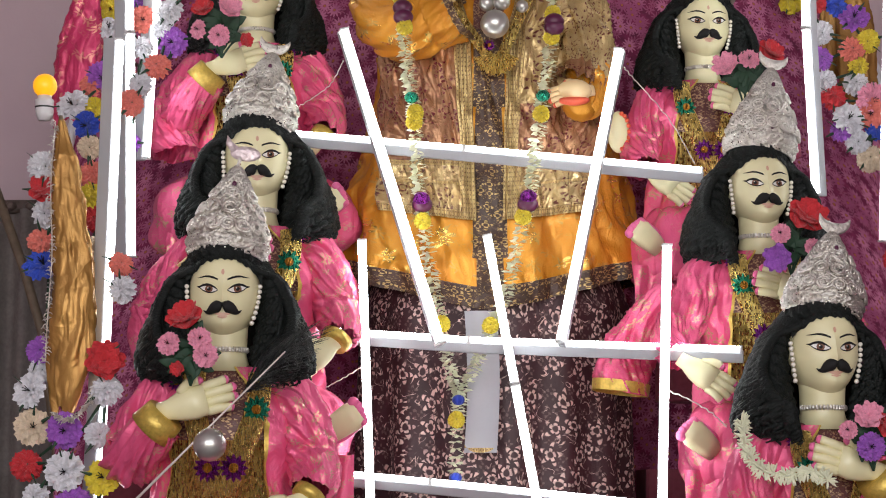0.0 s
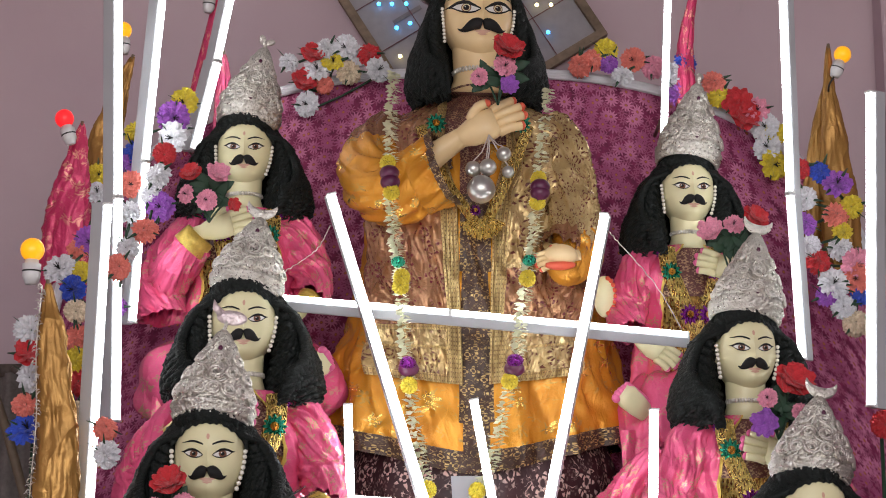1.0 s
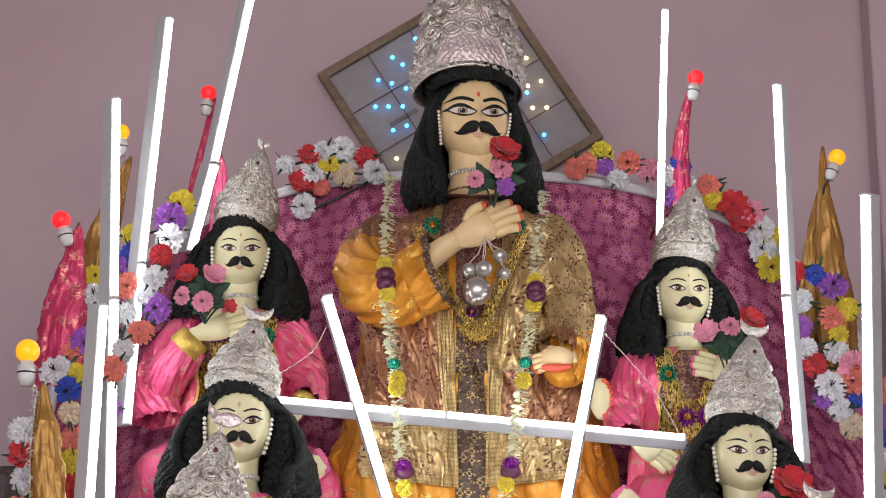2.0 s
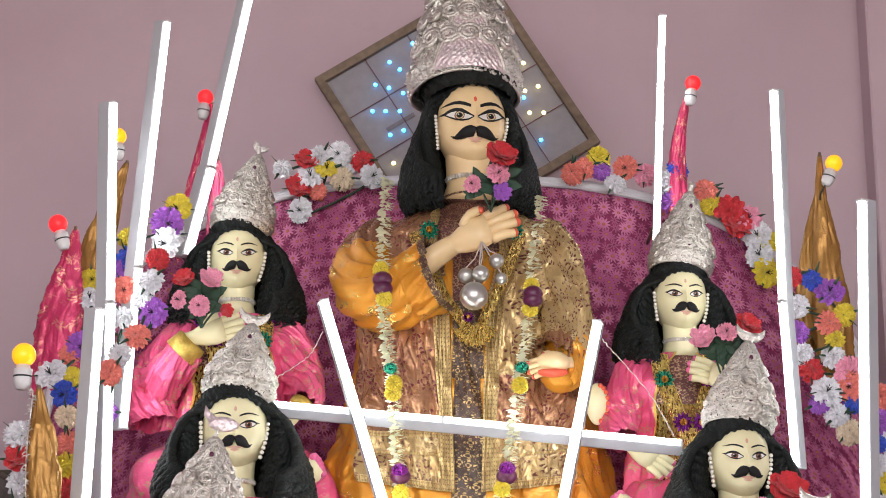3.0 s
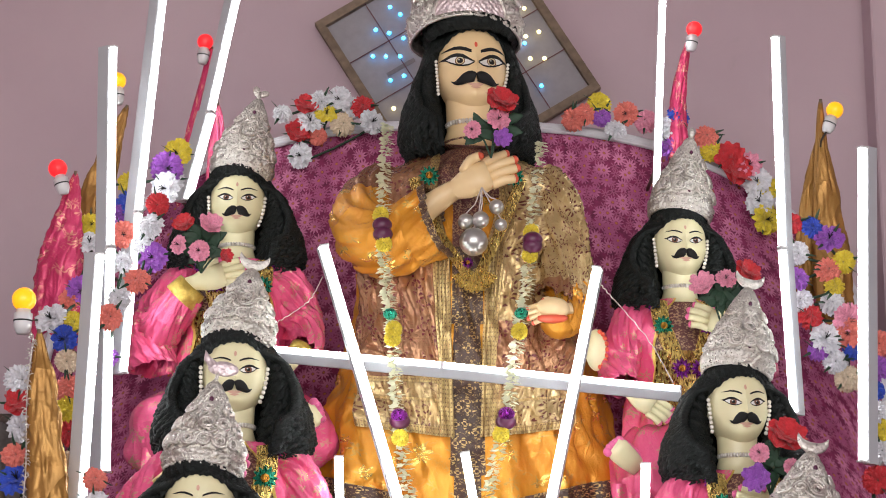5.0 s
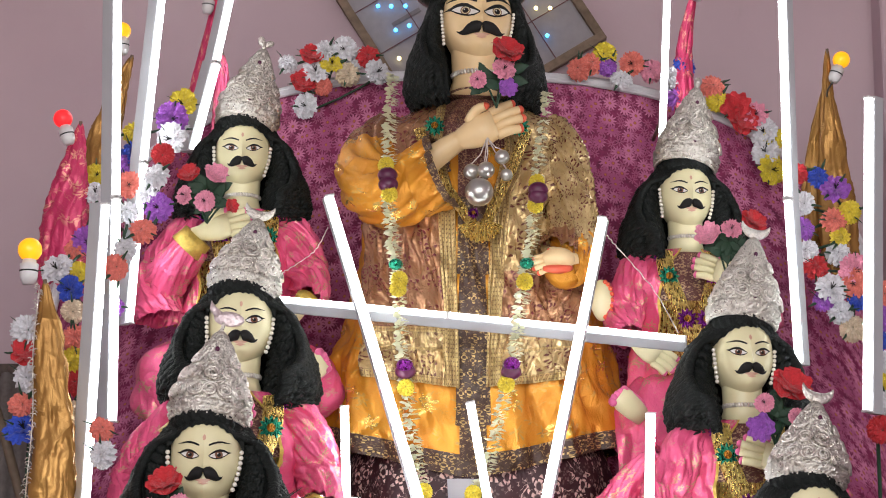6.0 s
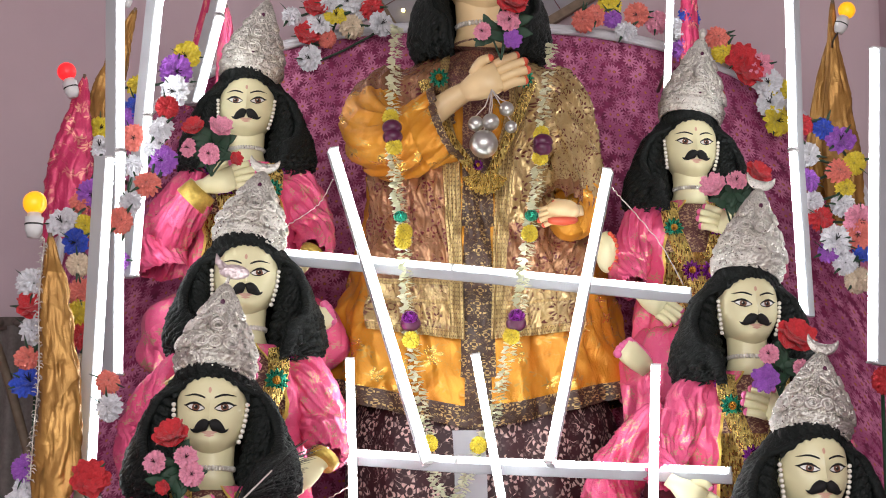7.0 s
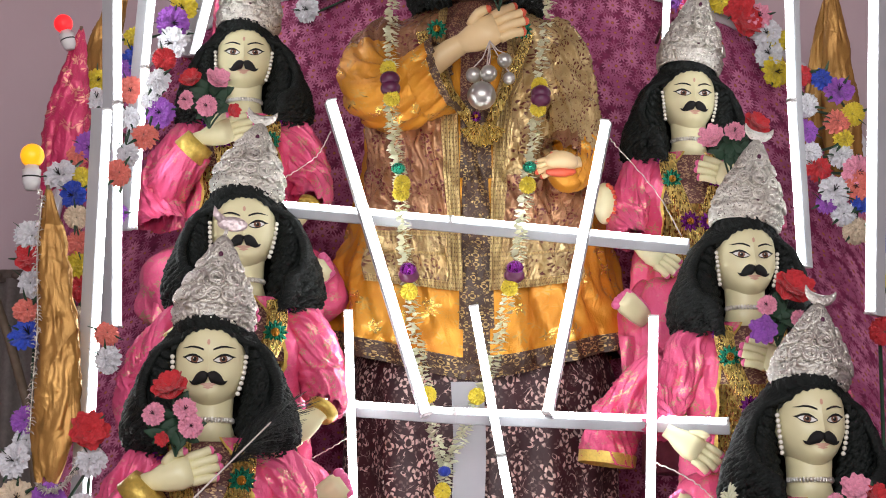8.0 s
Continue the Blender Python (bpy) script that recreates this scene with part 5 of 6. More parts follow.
bulb((1.669, 7.74, 3.994), (0.4, 0, 1), 0.0362, "yellow", "lit round yellow bulb in a white holder", (1.615, 7.8, 3.842))


def rolled_flag(pts, widths, mat, seed, label):
    """A flag wound round its pole: a pleated cone of cloth, and the pole."""
    ob = thing("rolled_flag", label, "flag", "rolled flags", Matrix.Translation(pts[-1]))
    o = Vector(pts[-1])
    p = [q - o for q in spline(pts, 52)]
    def fn(a, b):
        i = int(round(b * 52))
        x = b * (len(widths) - 1)
        k = min(int(x), len(widths) - 2)
        r = widths[k] + (widths[k + 1] - widths[k]) * (x - k)
        t = a * 2 * math.pi
        r *= 1.05 + 0.07 * math.sin(t * 3 + seed + b * 4) - 0.42 * abs(noise.noise((math.cos(t) * 2, math.sin(t) * 2 + seed, b * 6))) - 0.2 * abs(noise.noise((math.cos(t) * 5, math.sin(t) * 5 + seed, b * 13)))
        return p[i] + Vector((r * math.cos(t), r * 0.6 * math.sin(t), 0.03 * b * math.sin(t * 3 + seed)))
    s = Shape()
    s.grid(fn, 64, 52, mat, (0.5, 1.0))
    part("cloth", s, ob)
    s = Shape()
    s.tube([p[0] + (p[0] - p[6]).normalized() * 0.01, p[0], p[26] + Vector((0, 0.01, 0)), p[52], p[52] + (Vector((0, 0.03, 1.09 - o.z)) if o.y < 7 else Vector((0, 8.3 - o.y, 0.03)))], 0.007, "wood", 8)
    part("pole", s, ob, "thin wooden pole")


rolled_flag([(-1.374, 6.5, 2.776), (-1.349, 6.5, 2.54), (-1.326, 6.5, 2.306), (-1.313, 6.5, 2.015), (-1.341, 6.5, 1.757)], [0.008, 0.052, 0.066, 0.078, 0.085, 0.03], "goldcloth", 1, "gold satin flag rolled round its pole")
rolled_flag([(-1.435, 7.3, 3.571), (-1.455, 7.3, 3.391), (-1.472, 7.3, 3.187), (-1.479, 7.3, 2.918)], [0.008, 0.045, 0.08, 0.10, 0.09], "crimson", 2, "crimson satin flag rolled round its pole")
rolled_flag([(-1.288, 7.55, 3.926), (-1.342, 7.55, 3.744), (-1.39, 7.55, 3.551), (-1.425, 7.55, 3.338)], [0.01, 0.035, 0.06, 0.08, 0.07], "goldcloth", 3, "gold satin flag rolled round its pole")
rolled_flag([(-1.01, 8.05, 4.359), (-1.057, 8.05, 4.127), (-1.102, 8.05, 3.894), (-1.118, 8.05, 3.663)], [0.012, 0.016, 0.022, 0.03], "crimson", 4, "thin crimson satin flag rolled round its pole")
rolled_flag([(1.113, 8.1, 4.444), (1.066, 8.1, 4.231), (1.048, 8.1, 4.021), (1.054, 8.1, 3.788)], [0.01, 0.03, 0.045, 0.05], "crimson", 5, "crimson satin flag rolled round its pole")
rolled_flag([(1.623, 7.8, 4.051), (1.618, 7.8, 3.855), (1.628, 7.8, 3.656), (1.637, 7.8, 3.363), (1.642, 7.8, 3.122)], [0.008, 0.028, 0.055, 0.085, 0.08], "goldcloth", 6, "gold satin flag rolled round its pole")
rolled_flag([(-0.98, 8.1, 4.117), (-0.979, 8.1, 4.013), (-0.981, 8.1, 3.78)], [0.008, 0.03, 0.04], "pink", 7, "bright pink satin flag rolled round its pole")
rolled_flag([(1.611, 7.85, 3.895), (1.578, 7.85, 3.72), (1.55, 7.85, 3.472), (1.539, 7.85, 3.228)], [0.006, 0.03, 0.045, 0.05], "goldcloth", 8, "narrow gold satin flag rolled round its pole")


def tinsel_strand(line, label):
    """A thin silver tinsel string with curled foil tags."""
    ob = thing("tinsel_strand", label, "tinsel", m=Matrix.Translation(line[-1]))
    o, rng = Vector(line[-1]), random.Random(31)
    run = [q - o for q in spline(line, 60)]
    s = Shape()
    s.tube(run, 0.0025, "silver", 5)
    part("string", s, ob)
    s = Shape()
    for q in run:
        for k in range(3):
            d = Vector((rng.uniform(-1, 1), rng.uniform(-1, 0.2), rng.uniform(-0.6, 0.6))).normalized() * rng.uniform(0.012, 0.022)
            s.tube([q, q + d * 0.6 + Vector((0, 0, 0.004)), q + d], [0.001, 0.003, 0.001], "silver", 4, flat=0.4, caps=False)
    part("foil_fringe", s, ob)


tinsel_strand([(-1.387, 6.47, 2.761), (-1.395, 6.46, 2.534), (-1.381, 6.44, 2.298), (-1.388, 6.43, 2.086), (-1.392, 6.43, 1.934)], "thin silver tinsel string hanging along a gold flag")
tinsel_strand([(-1.217, 6.4, 1.838), (-1.246, 6.38, 1.771), (-1.297, 6.36, 1.733), (-1.347, 6.4, 1.753)], "thin silver tinsel string round the foot of a gold flag")


# ---- cloth flowers ----
FLOWERS = {}
def flower_mesh(kind, col):
    """A cloth flower of about 1 m across, its face along +z."""
    if (kind, col) in FLOWERS:
        return FLOWERS[kind, col]
    rng = random.Random(kind + col)
    sh = Shape()
    rings = {"carnation": ((9, 0.50, 0.05, 1.0), (8, 0.42, 0.50, 0.9), (7, 0.32, 0.85, 0.8), (5, 0.2, 1.15, 0.7)),
             "lily": ((7, 0.54, 0.55, 1.0), (6, 0.44, 0.85, 0.9), (5, 0.3, 1.15, 0.8)),
             "rose": ((5, 0.48, 0.35, 1.25), (5, 0.42, 0.75, 1.2), (4, 0.33, 1.05, 1.2), (3, 0.22, 1.3, 1.3))}[kind]
    for n, ln, rise, w in rings:
        for k in range(n):
            az = 2 * math.pi * (k + rng.uniform(-0.15, 0.15)) / n + rise * 2
            tilt = rise + rng.uniform(-0.15, 0.15)
            ph = rng.uniform(0, 6)
            def petal(a, b, az=az, tilt=tilt, ph=ph, ln=ln, w=w, n=n):
                half = ln * math.pi / n * w * math.sin(min(1.0, b * 1.15) * math.pi * 0.62) * 1.25
                x = (a - 0.5) * 2 * half
                y = ln * b * (1 - 0.12 * abs(a - 0.5) * 2 + (0.0 if kind == "rose" else 0.07 * math.sin(a * 23 + ph) * b))
                bend = tilt - 0.5 * b if kind != "rose" else tilt + 0.3 - 0.5 * b * b
                ruf = ln * b * b * (0.05 if kind == "rose" else 0.15) * math.sin(a * 12 + ph)
                r, z = y * math.cos(bend), y * math.sin(bend) + ruf + 0.4 * half * (abs(a - 0.5) * 2) ** 2 * (1 if kind == "rose" else 0.3)
                return (r * math.cos(az) - x * math.sin(az), r * math.sin(az) + x * math.cos(az), z)
            sh.grid(petal, 10, 4, col, (0.3, 0.3))
    sh.tube([(0, 0, 0.03), (0, 0, -0.1), (0.02, 0.0, -0.25)], [0.10, 0.07, 0.03], "leaf", 6)
    if kind == "lily":
        for k in range(5):
            a = k * 1.26
            sh.tube([(0, 0, 0.05), (0.05 * math.cos(a), 0.05 * math.sin(a), 0.25), (0.09 * math.cos(a), 0.09 * math.sin(a), 0.34)], 0.014, "black", 4)
    FLOWERS[kind, col] = sh.mesh("flower")
    return FLOWERS[kind, col]


KIND = {"w": "white", "r": "red", "s": "salmon", "y": "yellow", "p": "purple", "b": "blue", "k": "rosepink", "c": "cream"}
def flower_garland(spots, size, seed, label, foot=False):
    """A string of cloth flowers: each flower, and the cord behind them."""
    rng = random.Random(seed)
    ob = thing("flower_garland", label, "garland", "cloth flower garlands", Matrix.Translation(spots[0][0]))
    o = Vector(spots[0][0])
    for p, c in spots:
        kind = rng.choice(("carnation", "carnation", "lily"))
        if c == "r":
            kind = rng.choice(("carnation", "rose"))
        away = Vector((rng.uniform(-0.6, 0.6), -1.0, rng.uniform(-0.35, 0.6)))
        m = toward(Vector(p) - o, Vector(p) - o + away) @ pose(0, 0, 0, 0, 0, rng.uniform(0, 360)) @ Matrix.Diagonal((*(size * rng.uniform(1.0, 1.35),) * 3, 1))
        part("flower", flower_mesh(kind, KIND[c]), ob, m=m)
    s = Shape()
    low = Vector(min(spots, key=lambda q: q[0][2])[0]) - o
    run = [Vector(p) - o + Vector((0, 0.07, 0)) for p, _ in spots]
    if foot:
        s.tube([low + Vector((0, 0.08, 0)), Vector((low.x, low.y + 0.08, 1.09 - o.z))], 0.008, "leaf", 5)
    s.tube(spline(run, len(spots) * 3), 0.006, "leaf", 5)
    part("cord", s, ob, "green cord")
    # short leaves between the flowers
    s = Shape()
    for p, _ in spots:
        for k in range(2):
            a = rng.uniform(0, 6.3)
            d = Vector((math.cos(a), -0.3, math.sin(a)))
            q = Vector(p) - o
            s.tube([q + Vector((0, 0.03, 0)), q + d * size * 0.45, q + d * size * 0.75], [0.006, size * 0.07, 0.002], "leaf", 5, flat=0.3)
    part("leaves", s, ob, "dark green cloth leaves")


flower_garland([((-0.703, 8.2, 4.116), "w"), ((-0.595, 8.2, 4.146), "r"), ((-0.63, 8.2, 4.019), "r"), ((-0.541, 8.2, 4.006), "s"), ((-0.503, 8.2, 4.107), "y"), ((-0.429, 8.2, 4.067), "c"), ((-0.448, 8.2, 4.179), "w"),
                ((-0.529, 8.2, 4.168), "w"), ((-0.342, 8.2, 4.152), "r"), ((-0.303, 8.2, 4.073), "w"), ((-0.615, 8.2, 3.914), "w"), ((-0.573, 8.2, 4.072), "w"), ((-0.393, 8.22, 4.145), "w")], 0.095, 1, "string of white, red and yellow cloth flowers on the arch")
flower_garland([((0.594, 8.2, 4.098), "s"), ((0.709, 8.2, 4.165), "y"), ((0.658, 8.2, 4.125), "s"), ((0.726, 8.2, 4.109), "p"), ((0.783, 8.2, 4.051), "w"), ((0.835, 8.2, 4.118), "s"), ((0.918, 8.2, 4.091), "k"),
                ((1.062, 8.1, 4.081), "b"), ((1.023, 8.1, 4.021), "w"), ((1.033, 8.1, 3.93), "p"), ((1.194, 8.2, 4.021), "s"), ((1.214, 8.2, 3.953), "y"), ((1.291, 8.2, 3.916), "r"), ((1.319, 8.2, 3.856), "r"),
                ((1.375, 8.2, 3.883), "k"), ((1.412, 8.2, 3.805), "w"), ((1.456, 8.2, 3.779), "y"), ((1.419, 8.2, 3.714), "w"), ((1.441, 8.2, 3.636), "y")], 0.10, 2, "string of many coloured cloth flowers on the arch")
flower_garland([((1.427, 7.5, 3.443), "r"), ((1.51, 7.5, 3.426), "b"), ((1.572, 7.5, 3.373), "p"), ((1.624, 7.5, 3.279), "y"), ((1.444, 7.5, 3.314), "w"), ((1.439, 7.5, 3.216), "p"), ((1.566, 7.5, 3.251), "s"),
                ((1.591, 7.5, 3.175), "y"), ((1.446, 7.5, 3.124), "w"), ((1.575, 7.5, 3.113), "w"), ((1.489, 7.5, 3.059), "r"), ((1.634, 7.5, 3.042), "k"), ((1.54, 7.5, 2.964), "w"), ((1.631, 7.5, 2.987), "s"),
                ((1.505, 7.5, 2.922), "p"), ((1.576, 7.5, 2.873), "w"), ((1.622, 7.5, 2.81), "c"), ((1.65, 7.5, 2.923), "b")], 0.095, 3, "thick hanging string of many coloured cloth flowers")
flower_garland([((1.628, 7.1, 2.697), "b"), ((1.634, 7.1, 2.617), "w"), ((1.656, 7.1, 2.545), "y"), ((1.639, 7.1, 2.783), "p"), ((1.659, 7.1, 2.869), "s"), ((1.651, 7.1, 2.465), "w"), ((1.629, 7.1, 2.354), "r")], 0.095, 4, "string of blue, white and yellow cloth flowers", True)
flower_garland([((-1.077, 7.6, 3.743), "y"), ((-1.099, 7.45, 3.639), "p"), ((-1.089, 7.4, 3.54), "w"), ((-1.092, 7.2, 3.419), "r"), ((-1.111, 7.15, 3.327), "w"), ((-1.253, 7.45, 3.501), "b"), ((-1.266, 7.45, 3.443), "p"),
                ((-1.234, 7.3, 3.324), "s"), ((-1.141, 7.2, 3.258), "w"), ((-1.129, 7.0, 3.079), "s"), ((-1.1, 7.2, 3.209), "p"), ((-1.193, 7.0, 3.006), "w"), ((-1.209, 6.95, 2.925), "s"), ((-1.262, 7.2, 2.823), "p"),
                ((-1.23, 7.25, 3.21), "w"), ((-1.087, 7.5, 3.61), "w"), ((-1.258, 7.5, 3.598), "y")], 0.095, 5, "string of white, salmon and purple cloth flowers")
flower_garland([((-1.383, 7.4, 3.387), "y"), ((-1.365, 7.3, 3.289), "w"), ((-1.394, 7.1, 3.031), "s"), ((-1.348, 7.1, 3.053), "p"), ((-1.416, 6.9, 2.903), "w"), ((-1.333, 6.9, 2.893), "y"), ((-1.353, 6.85, 2.82), "b"),
                ((-1.332, 6.8, 2.729), "c"), ((-1.323, 6.8, 2.637), "s"), ((-1.313, 6.8, 2.566), "y"), ((-1.313, 6.8, 2.475), "r"), ((-1.321, 6.8, 2.363), "c"), ((-1.155, 6.5, 2.276), "s"), ((-1.157, 6.5, 2.185), "w"),
                ((-1.329, 6.8, 2.557), "y"), ((-1.317, 6.8, 2.629), "s")], 0.09, 6, "string of blue, yellow and salmon cloth flowers")
flower_garland([((-1.446, 6.6, 2.626), "w"), ((-1.444, 6.6, 2.542), "r"), ((-1.442, 6.6, 2.461), "w"), ((-1.452, 6.6, 2.367), "s"), ((-1.441, 6.6, 2.279), "b"), ((-1.435, 6.55, 1.981), "p"), ((-1.455, 6.5, 1.839), "w"), ((-1.444, 6.5, 1.715), "c"),
                ((-1.318, 6.42, 1.703), "p"), ((-1.459, 6.5, 1.592), "r"), ((-1.311, 6.4, 1.566), "w"), ((-1.423, 6.45, 1.483), "w"), ((-1.183, 6.4, 1.841), "w"), ((-1.187, 6.4, 1.932), "r"), ((-1.199, 6.4, 1.688), "w"),
                ((-1.173, 6.35, 1.546), "y"), ((-1.28, 6.4, 1.455), "p"), ((-1.427, 6.55, 1.913), "w")], 0.102, 7, "string of white, red and purple cloth flowers by a gold flag")


# ---- bouquets ----
def bouquet(c, size, blooms, seed, label):
    """Cloth roses on stems with dark leaves, held in a clay hand."""
    rng = random.Random(seed)
    ob = thing("bouquet", label, "bouquet", "cloth bouquets", Matrix.Translation(c))
    for x, z, col, q in blooms:
        away = Vector((x * 0.8 + rng.uniform(-0.2, 0.2), -1.0, z * 0.6 + 0.25))
        p = Vector((x * size, -0.02 - 0.2 * size, z * size))
        part("bloom", flower_mesh("rose" if col == "r" else rng.choice(("rose", "carnation", "lily")) if col == "p" else "lily" if q < 0.6 else "rose", KIND[col]), ob, m=toward(p, p + away) @ Matrix.Diagonal((*(size * q * 1.25,) * 3, 1)))
        s = Shape()
        s.tube(spline([p + Vector((0, 0.02, 0)), p * 0.5 + Vector((0, 0.01, -0.3 * size)), (0, 0.01, -1.1 * size)], 8), 0.004, "leaf", 5)
        part("stem", s, ob)
    for k in range(20):
        a = rng.uniform(0, 6.3)
        d = Vector((math.cos(a), -0.35, math.sin(a) - 0.1)).normalized()
        s = Shape()
        b = Vector((rng.uniform(-0.3, 0.3) * size, -0.01, rng.uniform(-0.55, 0.1) * size))
        ln = size * rng.uniform(0.5, 0.8)
        s.tube([b, b + d * ln * 0.35, b + d * ln * 0.7, b + d * ln], [0.003, ln * 0.26, ln * 0.2, 0.002], "leaf", 8, flat=0.16, squash=(0.1, 1, 0.2))
        part("leaf", s, ob)


bouquet((-0.86, 6.12, 1.963), 0.1157, [(-0.1, 0.72, "r", 0.72), (-0.55, 0.02, "k", 0.5), (0.28, 0.15, "k", 0.5), (0.45, -0.3, "k", 0.52), (-0.3, -0.65, "r", 0.3)], 1, "cloth bouquet of red and pink flowers in a statue's hand")
bouquet((-0.92, 7.25, 3.29), 0.1161, [(-0.55, 0.45, "r", 0.55), (0.3, 0.42, "k", 0.6), (-0.7, -0.25, "k", 0.5), (-0.02, -0.45, "k", 0.55), (0.85, -0.6, "r", 0.35)], 2, "cloth bouquet of pink and red flowers in a statue's hand")
bouquet((1.085, 7.2, 3.09), 0.1228, [(0.75, 0.5, "r", 0.62), (-0.6, 0.1, "k", 0.6), (0.1, 0.3, "k", 0.5), (0.45, -0.55, "p", 0.35)], 3, "cloth bouquet of red and pink flowers in a statue's hand")
bouquet((1.149, 6.62, 2.376), 0.1189, [(0.4, 0.5, "r", 0.85), (-0.35, 0.05, "k", 0.45), (-0.45, -0.65, "p", 0.6), (0.55, -0.35, "k", 0.4)], 4, "cloth bouquet with a large red rose in a statue's hand")
bouquet((1.316, 6.16, 1.693), 0.1157, [(-0.2, 0.35, "k", 0.6), (-0.75, 0.0, "k", 0.4), (-0.15, -0.45, "p", 0.6), (0.35, 0.1, "r", 0.6)], 5, "cloth bouquet of pink and purple flowers in a statue's hand")
bouquet((0.202, 7.2, 3.761), 0.1295, [(0.28, 0.5, "r", 0.72), (0.2, -0.02, "k", 0.55), (-0.55, -0.35, "k", 0.42), (0.32, -0.6, "p", 0.42)], 6, "cloth bouquet with a red rose in the great statue's hand")


# ---- the great statue's paper garland ----
def jasmine_garland():
    ob = thing("jasmine_garland", "long white paper petal garland with yellow and purple balls", "garland", m=Matrix.Translation((-0.21, 7.45, 3.814)))
    o = ob.matrix_world.translation
    rng = random.Random(9)
    left = [(-0.209, 7.48, 3.835), (-0.213, 7.35, 3.665), (-0.215, 7.24, 3.472), (-0.213, 7.19, 3.255), (-0.198, 7.16, 3.093), (-0.171, 7.08, 2.931), (-0.159, 7.05, 2.711), (-0.141, 7.08, 2.545), (-0.111, 7.2, 2.326), (-0.073, 7.22, 2.135), (-0.035, 7.22, 1.954), (-0.001, 7.22, 1.848)]
    right = [(0.417, 7.48, 3.766), (0.384, 7.34, 3.524), (0.358, 7.26, 3.297), (0.34, 7.22, 3.108), (0.309, 7.2, 2.938), (0.282, 7.05, 2.753), (0.256, 7.06, 2.584), (0.212, 7.15, 2.405), (0.172, 7.2, 2.24), (0.114, 7.22, 2.103), (0.059, 7.22, 1.975), (-0.001, 7.22, 1.848)]
    tail = [(-0.001, 7.22, 1.848), (-0.014, 7.22, 1.732), (-0.018, 7.22, 1.543)]
    for line, n in ((left, 130), (right, 120), (tail, 16)):
        s = Shape()
        for p in spline(line, n):
            q = Vector(p) - o
            for k in range(7):
                a = rng.uniform(0, 6.3)
                d = Vector((math.cos(a), math.sin(a) * 0.6, rng.uniform(-0.5, 0.3)))
                r = rng.uniform(0.026, 0.040)
                w = Vector((-math.sin(a), math.cos(a), 0.4)) * 0.010
                b0 = len(s.v)
                for v in (q, q + d * r * 0.6 + w, q + d * r, q + d * r * 0.6 - w):
                    s.v.append(tuple(v))
                    s.uv.append((0.0, 0.0))
                s.f.append((b0, b0 + 1, b0 + 2, b0 + 3))
                s.fm.append(s.slot("jasmine"))
        part("petal_string", s, ob, smooth=False)
    def ball(p, r, mat, name, lab):
        s = Shape()
        s.ball((0, 0, 0), (r * 1.1, r, r * 0.9), mat, 14, 9)
        part(name, s, ob, lab, m=Matrix.Translation(Vector(p) - o))
    def tuft(p, r):
        part("tuft", flower_mesh("carnation", "yellow"), ob, "yellow pompom", m=toward(Vector(p) - o, Vector(p) - o + Vector((0, -1, 0.1))) @ Matrix.Diagonal((r * 2.2, r * 2.2, r * 2.6, 1)))
    for p in ((-0.225, 7.17, 3.38), (-0.21, 7.14, 3.258), (-0.166, 7.03, 2.903), (-0.17, 7.03, 2.869), (-0.138, 7.03, 2.496), (0.358, 7.2, 3.323), (0.352, 7.19, 3.23), (0.304, 7.05, 2.902), (0.234, 7.03, 2.512), (0.114, 7.18, 2.121), (-0.068, 7.18, 2.127), (-0.014, 7.18, 1.768)):
        tuft(p, 0.033)
    for p in ((-0.218, 7.16, 3.333), (-0.215, 7.155, 3.296), (0.362, 7.19, 3.286), (0.361, 7.19, 3.262), (-0.14, 7.04, 2.556), (0.251, 7.04, 2.556)):
        ball(p, 0.0352, "plum", "dark_ball", "dark plum ball")
    for p in ((-0.142, 7.02, 2.574), (0.253, 7.02, 2.582)):
        ball(p, 0.0286, "purplefoil", "purple_ball", "shiny purple ball")
    for p in ((-0.18, 7.03, 2.957), (0.311, 7.05, 2.967)):
        ball(p, 0.0242, "green", "green_ball", "shiny green ball")
    for p in ((-0.007, 7.19, 1.84), (-0.018, 7.19, 1.551)):
        ball(p, 0.022, "blue", "blue_ball", "shiny blue ball")


jasmine_garland()


def neck_garland(line, n, label):
    ob = thing("neck_garland", label, "garland", m=Matrix.Translation(line[0]))
    o, rng, s = Vector(line[0]), random.Random(21), Shape()
    for p in spline(line, n):
        q = Vector(p) - o
        for k in range(8):
            a = rng.uniform(0, 6.3)
            d = Vector((math.cos(a), -abs(math.sin(a)) * 0.5, math.sin(a)))
            r = rng.uniform(0.022, 0.036)
            s.tube([q, q + d * r * 0.6, q + d * r], [0.002, 0.006, 0.002], "jasmine", 5, flat=0.5, caps=False)
    part("petal_string", s, ob)


neck_garland([(0.91, 6.25, 1.728), (0.914, 6.21, 1.645), (0.955, 6.17, 1.572), (1.032, 6.15, 1.55), (1.102, 6.14, 1.563), (1.164, 6.14, 1.536)], 34, "white petal garland round a statue's shoulders")


# ---- hanging silver balls, blade, fan and stand ----
def silver_balls(spots, hook, label):
    ob = thing("silver_balls", label, "ornament", "silver ball ornaments", Matrix.Translation(hook))
    o = Vector(hook)
    for p, r in spots:
        q = Vector(p) - o
        s = Shape()
        s.ball((0, 0, 0), r, "pearlball", 20, 14)
        part("ball", s, ob, m=Matrix.Translation(q))
        s = Shape()
        s.tube([(0, 0, 0), q * 0.5 + Vector((0.004, 0, 0)), q + Vector((0, 0, r))], 0.0025, "wire", 5)
        part("cord", s, ob)


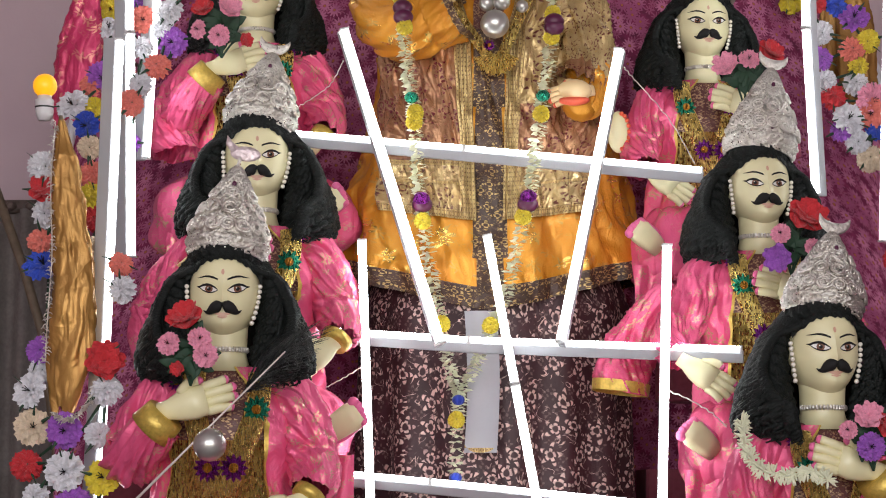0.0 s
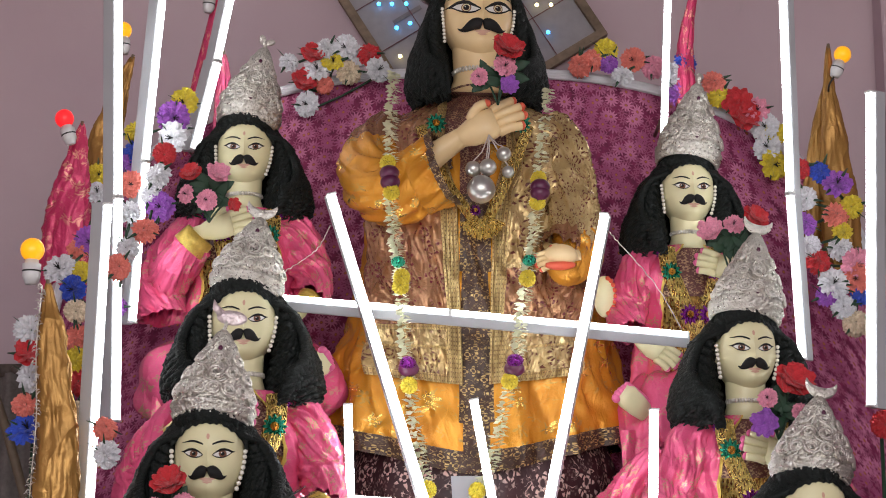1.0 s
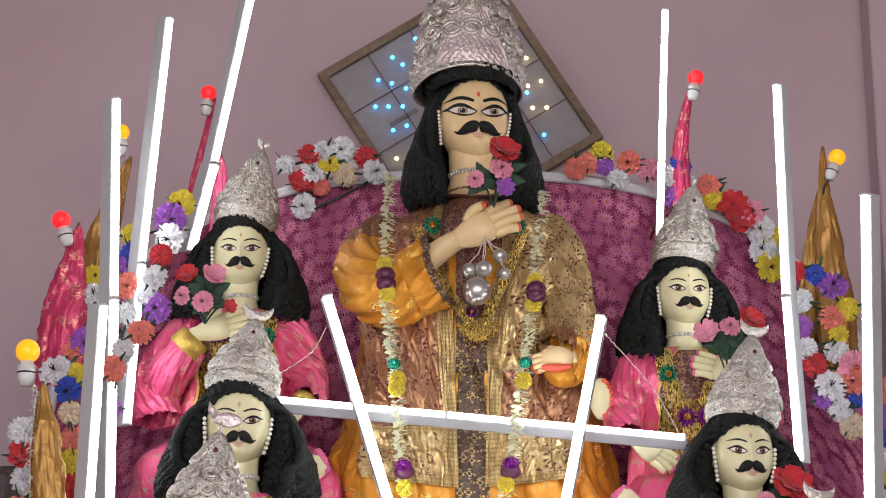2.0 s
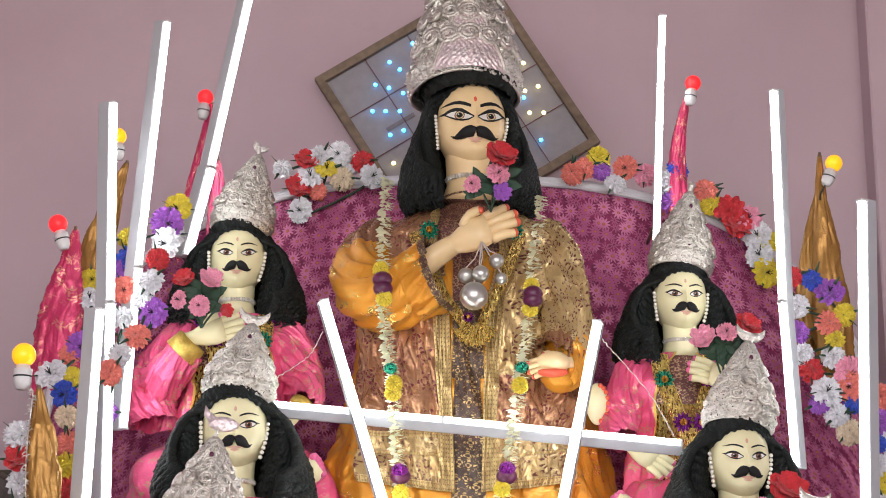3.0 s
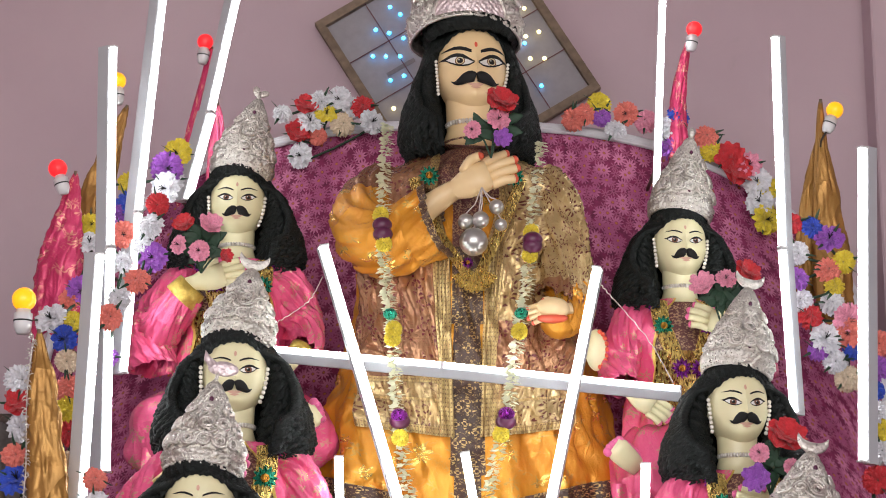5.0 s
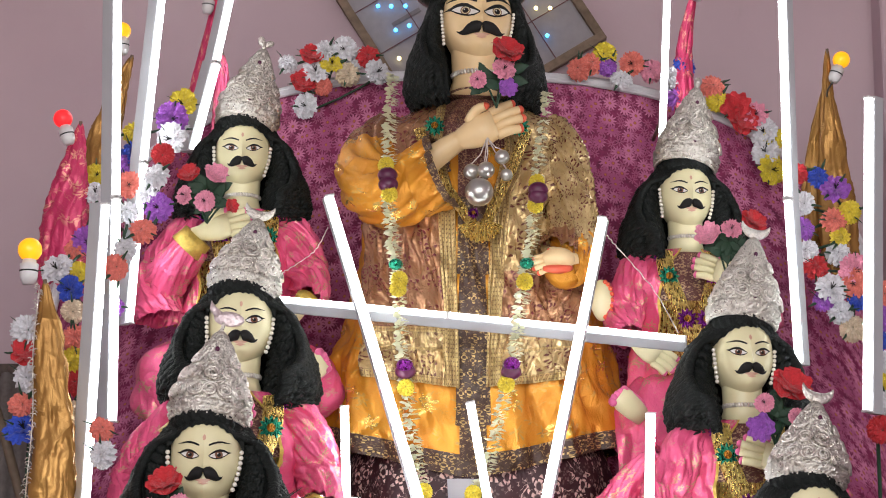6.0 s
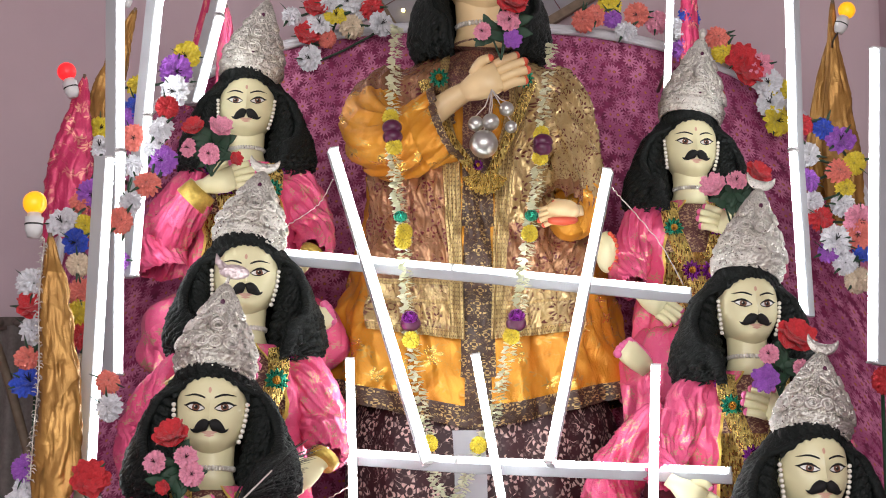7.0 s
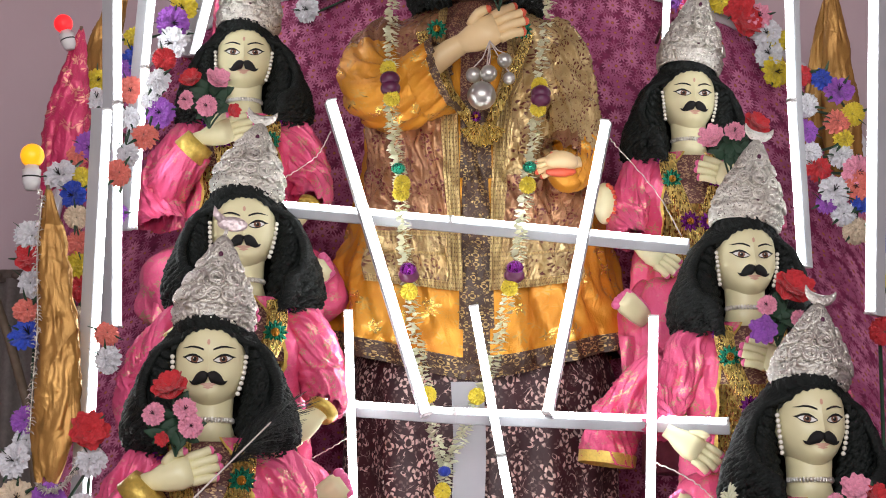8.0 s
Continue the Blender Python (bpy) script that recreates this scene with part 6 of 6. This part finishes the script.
M["pearlball"] = plain("silvered_glass_ball", (0.62, 0.60, 0.56), 0.28, 0.85, grain=14, vary=0.15, depth=0.1)
silver_balls([((0.135, 7.22, 3.284), 0.0558), ((0.105, 7.24, 3.37), 0.0313), ((0.162, 7.22, 3.372), 0.0335), ((0.224, 7.23, 3.427), 0.029), ((0.241, 7.23, 3.355), 0.0246)], (0.167, 7.26, 3.513), "cluster of mirrored silver balls hanging from the hand")
silver_balls([((-0.777, 5.98, 1.645), 0.0522)], (-0.771, 6.02, 1.729), "single large silver ball hanging from the hand")

s = Shape()
bl = (0.077, 7.32, 1.917)
s.grid(lambda a, b: (bl[0] - 0.062 + 0.124 * a + 0.012 * math.sin(b * 3), 7.335 - 0.012 * math.sin(a * math.pi), bl[2] - 0.27 + 0.03 * (2 * abs(a - 0.5)) ** 3 * (b < 0.02) + 0.54 * b), 14, 30, lambda a, b: "lace" if b < 0.03 else "blade", (0.12, 0.5))
s.grid(lambda a, b: (bl[0] + 0.062 - 0.124 * a + 0.012 * math.sin(b * 3), 7.35, bl[2] - 0.27 + 0.54 * b), 6, 10, "blade")
solid("sash_end", s, "stiff pale grey sash end hanging over the skirt", "sash")


def whisk():
    """A fly whisk: white stick, dark bristles."""
    a, b, c = Vector((-1.007, 5.95, 1.467)), Vector((-0.547, 6.0, 1.936)), Vector((-0.417, 6.3, 2.064))
    ob = thing("fly_whisk", "white stick with a dark feathery tuft in a statue's hand", "whisk", m=Matrix.Translation(a))
    s = Shape()
    s.tube([(0, 0, 0), b - a], [0.0045, 0.0025], "wire", 8)
    part("stick", s, ob)
    s = Shape()
    rng = random.Random(4)
    for k in range(150):
        q = rng.uniform(0, 1)
        p = (b - a) * (0.72 + 0.28 * q)
        side = rng.choice((-1, 1))
        d = (c - b) * rng.uniform(0.4, 1.0) + Vector((0.02 * side, rng.uniform(-0.05, 0.05), side * -0.06 * (1.2 - q)))
        s.tube([p, p + d * 0.5 + Vector((0, 0, 0.01)), p + d], [0.0016, 0.0014, 0.0006], "hair", 4, caps=False)
    part("tuft", s, ob, "dark fine bristles")


whisk()
slab("stage", (0, 8.0, 0.55), (4.6, 3.4, 1.1), "stage", "cloth covered raised stage under the statues", "stage")
for k, (y, z) in enumerate(((7.15, 1.35), (7.75, 1.6))):
    for s in (-1, 1):
        slab("riser", (s * 1.15 + 0.1, y + 0.3, (1.1 + z) / 2 - 0.01), (1.0, 0.5, z - 1.1), "stage", "cloth covered step of the stage", "step")

# ---- dado at the foot of the wall ----
for s in (-1, 1):
    sh = Shape()
    sh.grid(lambda a, b: (s * 1.9 + s * 2.9 * a, 9.06 - 0.03 * math.sin(a * 130) - 0.01 * math.sin(a * 57), 0.02 + 2.819 * b), 180, 6, "curtain", (3, 2))
    solid("curtain", sh, "grey brown pleated curtain along the wall's foot", "curtain")
    sh = Shape()
    z = 2.853
    sh.box((s * 3.35, 9.1, z), (2.9, 0.09, 0.06), "rail", bevel=0.012)
    for k in range(30):
        sh.ball((s * 1.95 + s * 2.8 * k / 29, 9.05, z), (0.03, 0.02, 0.022), "rail", 8, 5)
    solid("carved_rail", sh, "dark carved wooden rail along the wall", "rail")
sh = Shape()
sh.tube([(-2.142, 8.6, 2.955), (-1.964, 8.55, 2.509), (-1.856, 8.5, 2.199), (-1.77, 8.45, 1.674), (-1.729, 8.4, 1.1)], 0.022, "wood", 8)
solid("bamboo_pole", sh, "dark leaning wooden pole beside the curtain", "pole")
